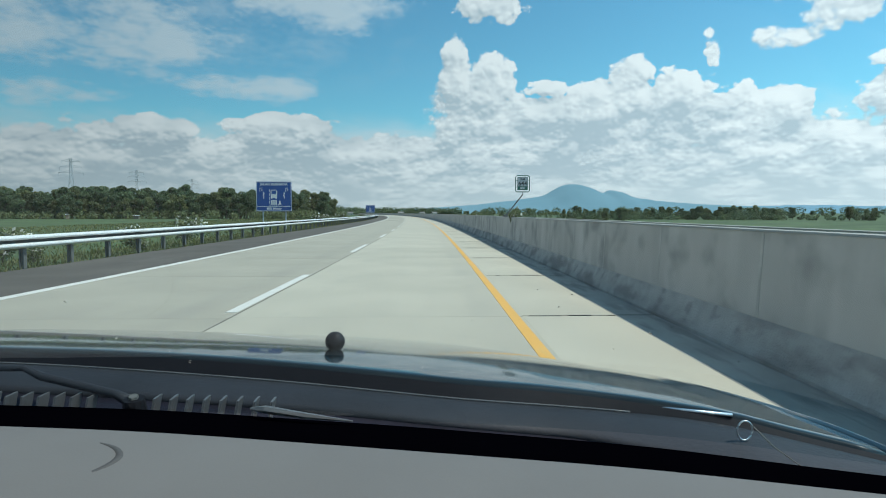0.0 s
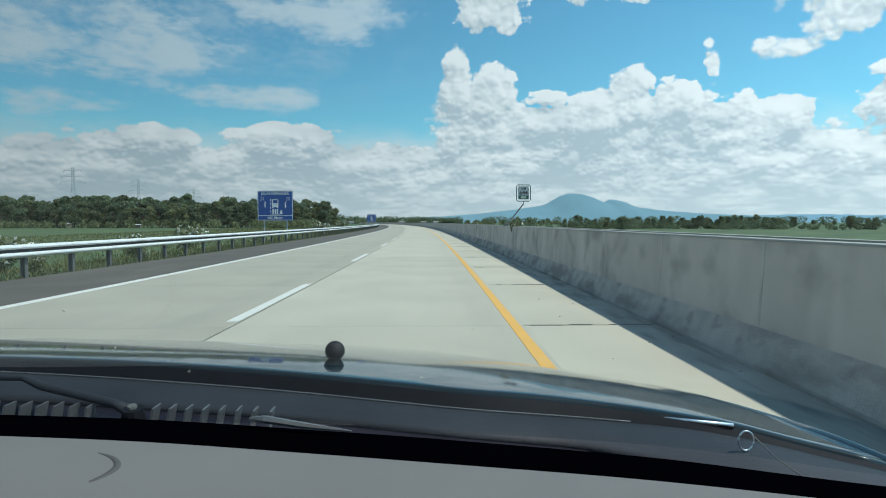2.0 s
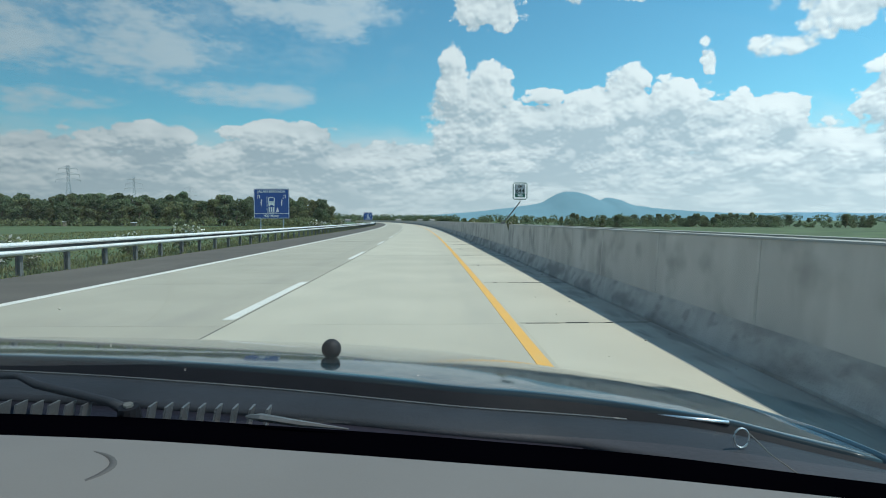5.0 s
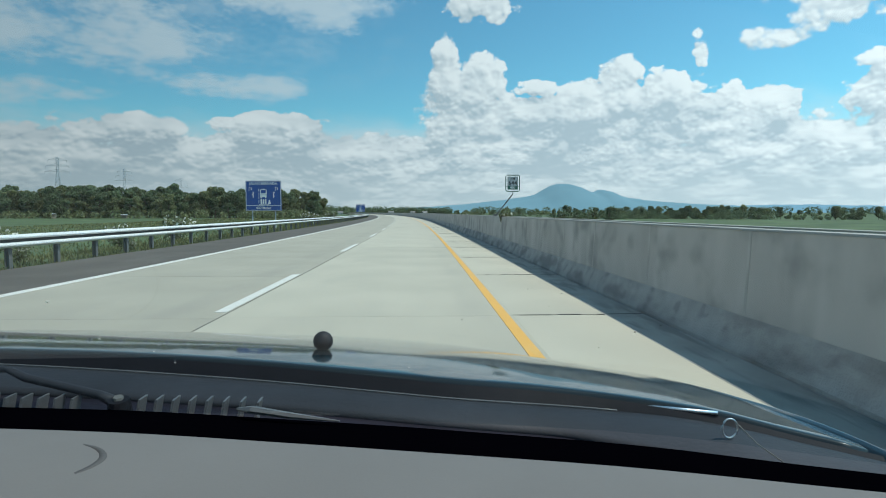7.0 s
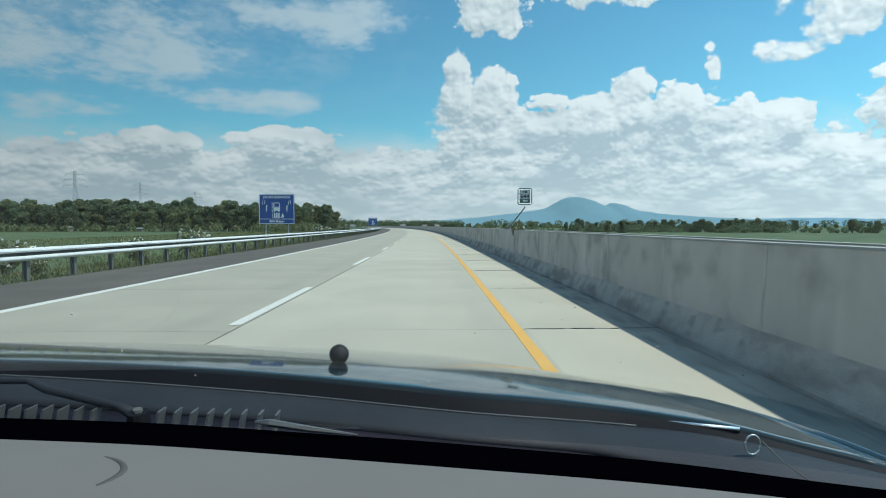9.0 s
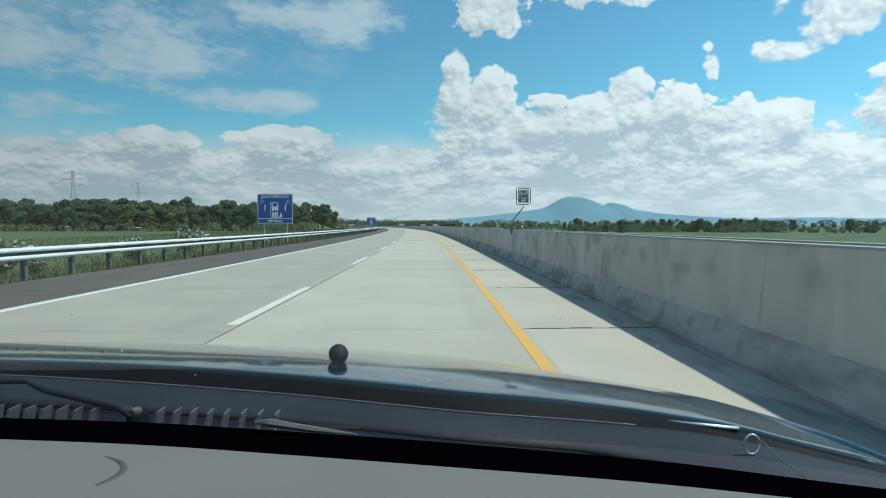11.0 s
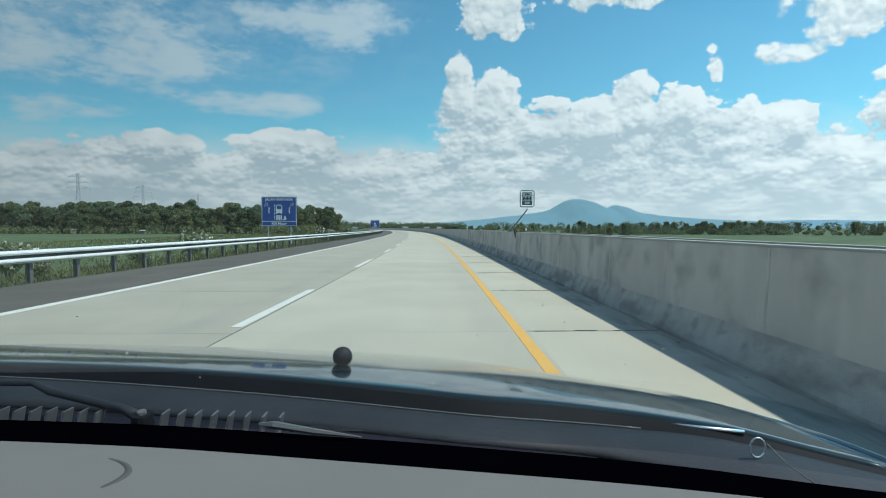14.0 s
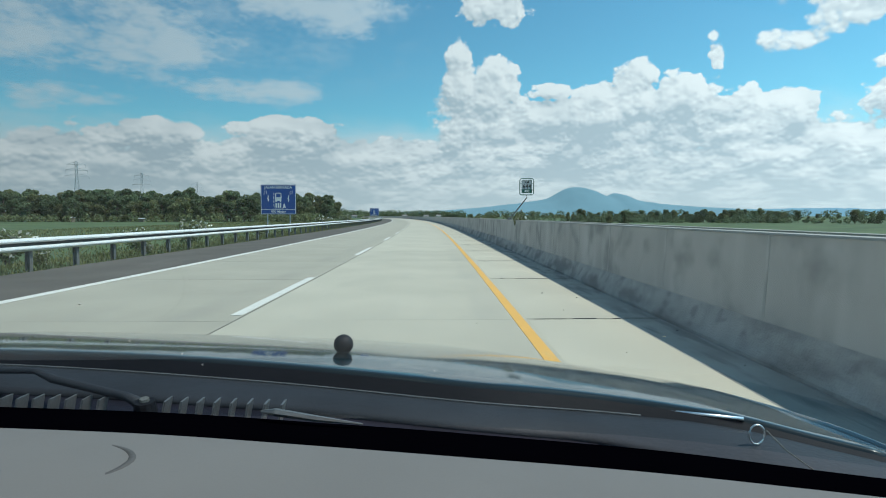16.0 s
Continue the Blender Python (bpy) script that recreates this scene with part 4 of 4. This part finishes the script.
# light caught by the cowl's front edge, drawn as a thin paler bar
car_part("cowl_edge", tube(bmesh.new(), [(x / 50, rear_y(x / 50) - 0.019, rear_z(x / 50) - 0.005) for x in range(-46, 15)], 0.0014, 6), "fin", cowl, "pale bar for the light caught on the cowl's edge", True)
car_part("well", sheet(bmesh.new(), cowl_well, 48, 8, 0.012), "well", cowl, "", True)
fin = bmesh.new()
sheet(fin, lambda u, v: (-0.003 + 0.007 * v, -0.012 + 0.024 * u, -0.016 + 0.036 * v), 3, 3, 0.003, (1, 0, 0))
fin_mesh = mesh_of(fin, "fin", "fin")
for k in range(40):
    x = -0.92 + 0.0225 * k
    if -0.44 < x < -0.375 or x > -0.19:
        continue
    o = new("fin", fin_mesh)
    o.parent = cowl
    o.matrix_world = pose(*full(x, strip_y(x) + 0.045, 1.036)) @ Matrix.Scale(K, 4)

# wiper at rest along the cowl
wiper = car_part("wiper", tube(bmesh.new(), [(-0.80, 0.93, 1.068), (-0.56, 0.87, 1.082), (-0.53, 0.86, 1.072), (-0.41, 0.82, 1.058), (-0.37, 0.80, 1.048)],
                           [0.004, 0.005, 0.006, 0.006, 0.009], 8), "cowl", car, "black wiper arm", True)
car_part("pivot", tube(bmesh.new(), [(-0.370, 0.79, 1.030), (-0.370, 0.785, 1.062)], [0.016, 0.013], 12), "rubber", wiper)
car_part("pivot_nut", tube(bmesh.new(), [(-0.370, 0.785, 1.062), (-0.370, 0.784, 1.066)], 0.006, 6), "post", wiper)
car_part("blade", tube(bmesh.new(), [(-0.21, 0.745, 1.060), (-0.19, 0.735, 1.062), (-0.14, 0.725, 1.057), (-0.083, 0.718, 1.052)], [0.002, 0.005, 0.004, 0.001], 6),
         "fin", wiper, "grey wiper blade")
# washer ring, its thin rod, and a bead added for the bonnet corner's glint
ring = bmesh.new()
tube(ring, [(0.3794 + 0.0092 * math.cos(a), 0.69, 1.0446 + 0.0116 * math.sin(a)) for a in [k * math.tau / 20 for k in range(21)]], 0.0011, 6, False)
car_part("washer_ring", ring, "chrome", car, "bright wire ring", True)
car_part("rod", tube(bmesh.new(), [(0.350, 0.62, 1.0745), (0.372, 0.62, 1.053), (0.403, 0.62, 1.031)], 0.0008, 6), "post", car)
car_part("edge_bead", tube(bmesh.new(), [(0.20, 0.835, 1.0395), (0.278, 0.816, 1.0375), (0.341, 0.784, 1.0392), (0.396, 0.750, 1.0425)], [0.0005, 0.0012, 0.0024, 0.0028], 8),
     "chrome", car, "polished bead added for the sun's glint on the bonnet's edge", True)
# small dark ball on the bonnet
b = bmesh.new()
bmesh.ops.create_uvsphere(b, u_segments=20, v_segments=14, radius=0.0199)
bmesh.ops.translate(b, vec=(-0.1744, 1.227, 1.0412), verts=b.verts)
tube(b, [(-0.1744, 1.227, 0.985), (-0.1744, 1.227, 1.025)], 0.006, 8)
part("marker_ball", b, "rubber", car, "small dark ball on the bonnet", True)

# black border of the glass, dashboard and its oval lid


def strip_point(u, v):
    x = -0.93 + 1.52 * u
    y = strip_y(x) - 0.001 + (dash_y(x) - strip_y(x)) * v
    return (x, y, strip_z(x) + (dash_z(x) - strip_z(x)) * v)


car_part("border_strip", sheet(bmesh.new(), strip_point, 48, 3, 0.03), "frit", car, "black band at the foot of the windscreen", True)


def dash_point(u, v):
    x = -0.93 + 1.52 * u
    y = dash_y(x) - 0.002 + (0.20 - dash_y(x)) * v
    return (x, y, dash_z(x) + 0.004 + 0.006 * math.sin(math.pi * min(1, v * 2)) - 0.004 * max(0, 1 - v / 0.03) ** 2 - 0.16 * max(0, v - 0.55) ** 1.5)


dash = car_part("dashboard", sheet(bmesh.new(), dash_point, 60, 40, 0.10), "dash", car, "plain grey soft plastic dashboard top", True)
# shade of the lid's groove laid on as a dark bar, thickest midway
arc = []
for k in range(25):
    a = radians(75 - 145 * k / 24)
    arc.append((-0.452 + 0.163 * math.cos(a), 0.572 + 0.076 * math.sin(a), 1.0640))
car_part("lid_groove", tube(bmesh.new(), arc, [0.0003 + 0.0050 * math.sin(math.pi * k / 24) ** 2 for k in range(25)], 6), "seam", dash, "groove round an oval lid, its shade a dark bar", True)

# windscreen and plain cabin shell


def screen_point(u, v):
    x = -1.15 + 1.76 * u
    w = (x + 0.27) / 0.88
    _, y0, z0 = full(x / K, strip_y(x / K) - 0.012, 1.056)
    return (x, y0 + (0.10 - 0.10 * w * w - y0) * v, z0 + (1.60 - z0) * v)


screen = part("windscreen", sheet(bmesh.new(), screen_point, 24, 12), "glass", car, "clear windscreen", True)
screen.visible_shadow = False
rs = np.random.default_rng(44)
b = bmesh.new()
for k in range(12):
    u, v = rs.uniform(0.1, 0.97), rs.uniform(0.16, 0.34)
    p, r = Vector(screen_point(u, v)), rs.uniform(0.0006, 0.0016)
    e1 = (Vector(screen_point(u + 0.01, v)) - p).normalized()
    e2 = (Vector(screen_point(u, v + 0.01)) - p).normalized()
    p = p + e1.cross(e2).normalized() * 0.001
    q = [b.verts.new(p + (e1 * math.cos(a) + e2 * math.sin(a)) * r * rs.uniform(0.7, 1.2)) for a in [i * math.tau / 8 for i in range(8)]]
    b.faces.new(q)
tagged(part("dirt_specks", b, "petal", screen, "pale dried specks on the glass"), kind="stuff")
part("roof", sheet(bmesh.new(), lambda u, v: (-1.16 + 1.78 * u, 0.09 - 0.10 * ((u - 0.5) * 2.02) ** 2 * (1 - v) - 2.2 * v,
                                              1.61 + 0.05 * math.sin(math.pi * u) * math.sin(math.pi * (0.3 + 0.5 * v))),
                   16, 12, 0.05), "trim", car, "", True)
for x0, x1 in ((CAR_L, CAR_L + 0.06), (CAR_R - 0.06, CAR_R)):
    part("door", box(bmesh.new(), x0, x1, -2.05, 0.60, 0.28, 0.93, 0.015), "paint", car)
    for y in (-0.65, -2.0):
        part("pillar", box(bmesh.new(), x0 + 0.01, x1 - 0.01, y - 0.05, y + 0.05, 0.931, 1.60, 0.01), "trim", car)
    part("pillar", tube(bmesh.new(), [((x0 + x1) / 2, 0.62, 0.95), ((x0 + x1) / 2, -0.02, 1.60)], 0.03, 8), "trim", car)
part("tailgate", box(bmesh.new(), CAR_L + 0.062, CAR_R - 0.062, -2.12, -2.06, 0.28, 1.05, 0.015), "paint", car)
part("cabin_floor", box(bmesh.new(), CAR_L + 0.062, CAR_R - 0.062, -2.05, 0.65, 0.26, 0.32), "rubber", car)
part("bulkhead", box(bmesh.new(), CAR_L + 0.062, CAR_R - 0.062, 0.66, 0.70, 0.26, 0.84), "rubber", car)
part("bumper", box(bmesh.new(), CAR_L + 0.02, CAR_R - 0.02, 2.08, 2.22, 0.25, 0.62, 0.04), "paint", car)
for x in (CAR_L + 0.11, CAR_R - 0.11):
    for y in (-1.45, 1.45):
        w = part("wheel", tube(bmesh.new(), [(x - 0.095, y, 0.30), (x - 0.08, y, 0.30), (x + 0.08, y, 0.30), (x + 0.095, y, 0.30)], [0.27, 0.30, 0.30, 0.27], 28), "tyre", car)
        part("rim", tube(bmesh.new(), [(x - 0.10, y, 0.30), (x + 0.10, y, 0.30)], 0.19, 20), "steel", w)

# ---- pavement slabs ----
cols = [(S_LEFT, S_MID - 0.014), (S_MID + 0.014, 1.09), (1.0905, S_RIGHT + 0.045)]
gaps = [0.004, 0.003, 0.025]
slab_meshes = []
for (a, c), g, ma in zip(cols, gaps, ("slab_left", "slab", "slab_edge")):
    w = (c - a) / 2
    slab_meshes.append(mesh_of(box(bmesh.new(), -w, w, -2.5 + g, 2.5 - g, -0.26, 0.0), "slab", ma))
for k in range(100):
    y = -9.9 + 5.0 * k
    for (a, c), me in zip(cols, slab_meshes):
        ob = new("slab", me)
        ob.parent = road
        ob.matrix_world = along((a + c) / 2, y, random.uniform(-0.0015, 0.0015))
far = [y for y in range(488, 901, 10)]
bm = sweep(bmesh.new(), [(S_LEFT, -0.2), (S_LEFT, 0.0), (S_RIGHT + 0.045, 0.0), (S_RIGHT + 0.045, -0.2)], far)
tagged(part("far_slabs", bm, "slab", road), kind="stuff")
bm = sweep(bmesh.new(), [(S_LEFT, -0.2), (S_LEFT, 0.0), (S_RIGHT + 0.045, 0.0), (S_RIGHT + 0.045, -0.2)], [-60, -36, -12.6])
tagged(part("rear_slabs", bm, "slab", road), kind="stuff")

# ragged tar along the shoulder's joints, and grit by the wall
rs = np.random.default_rng(90)
tar_mesh = mesh_of(box(bmesh.new(), -0.5, 0.5, -0.02, 0.02, 0.0, 0.004), "tar", "tar")
for k in range(3, 18):
    y = -12.4 + 5.0 * k
    x = 1.15 + rs.uniform(0, 0.3)
    while x < 2.6:
        ln = rs.uniform(0.08, 0.45)
        o = new("tar", tar_mesh)
        o.parent = road
        o.matrix_world = along(x + ln / 2, y + rs.uniform(-0.012, 0.012), 0.0025) @ Matrix.Diagonal((ln, rs.uniform(0.6, 1.7), 1, 1))
        x += ln + rs.uniform(0.0, 0.25)
grit = bmesh.new()
for k in range(30):
    y = 4 + 40 * rs.uniform() ** 1.7
    s, r = (rs.uniform(1.3, 2.7) if k % 3 else rs.uniform(-2.3, 1.0)), rs.uniform(0.005, 0.014)
    q = bmesh.ops.create_icosphere(grit, subdivisions=1, radius=r)
    bmesh.ops.scale(grit, vec=(rs.uniform(0.8, 1.8), 1, 0.6), verts=q["verts"])
    bmesh.ops.translate(grit, vec=(bend(y) + s, y, 0.003 + r * 0.3), verts=q["verts"])
solid("grit", grit, "joint", "dark grit and crumbs scattered on the concrete", "grit", "stuff")
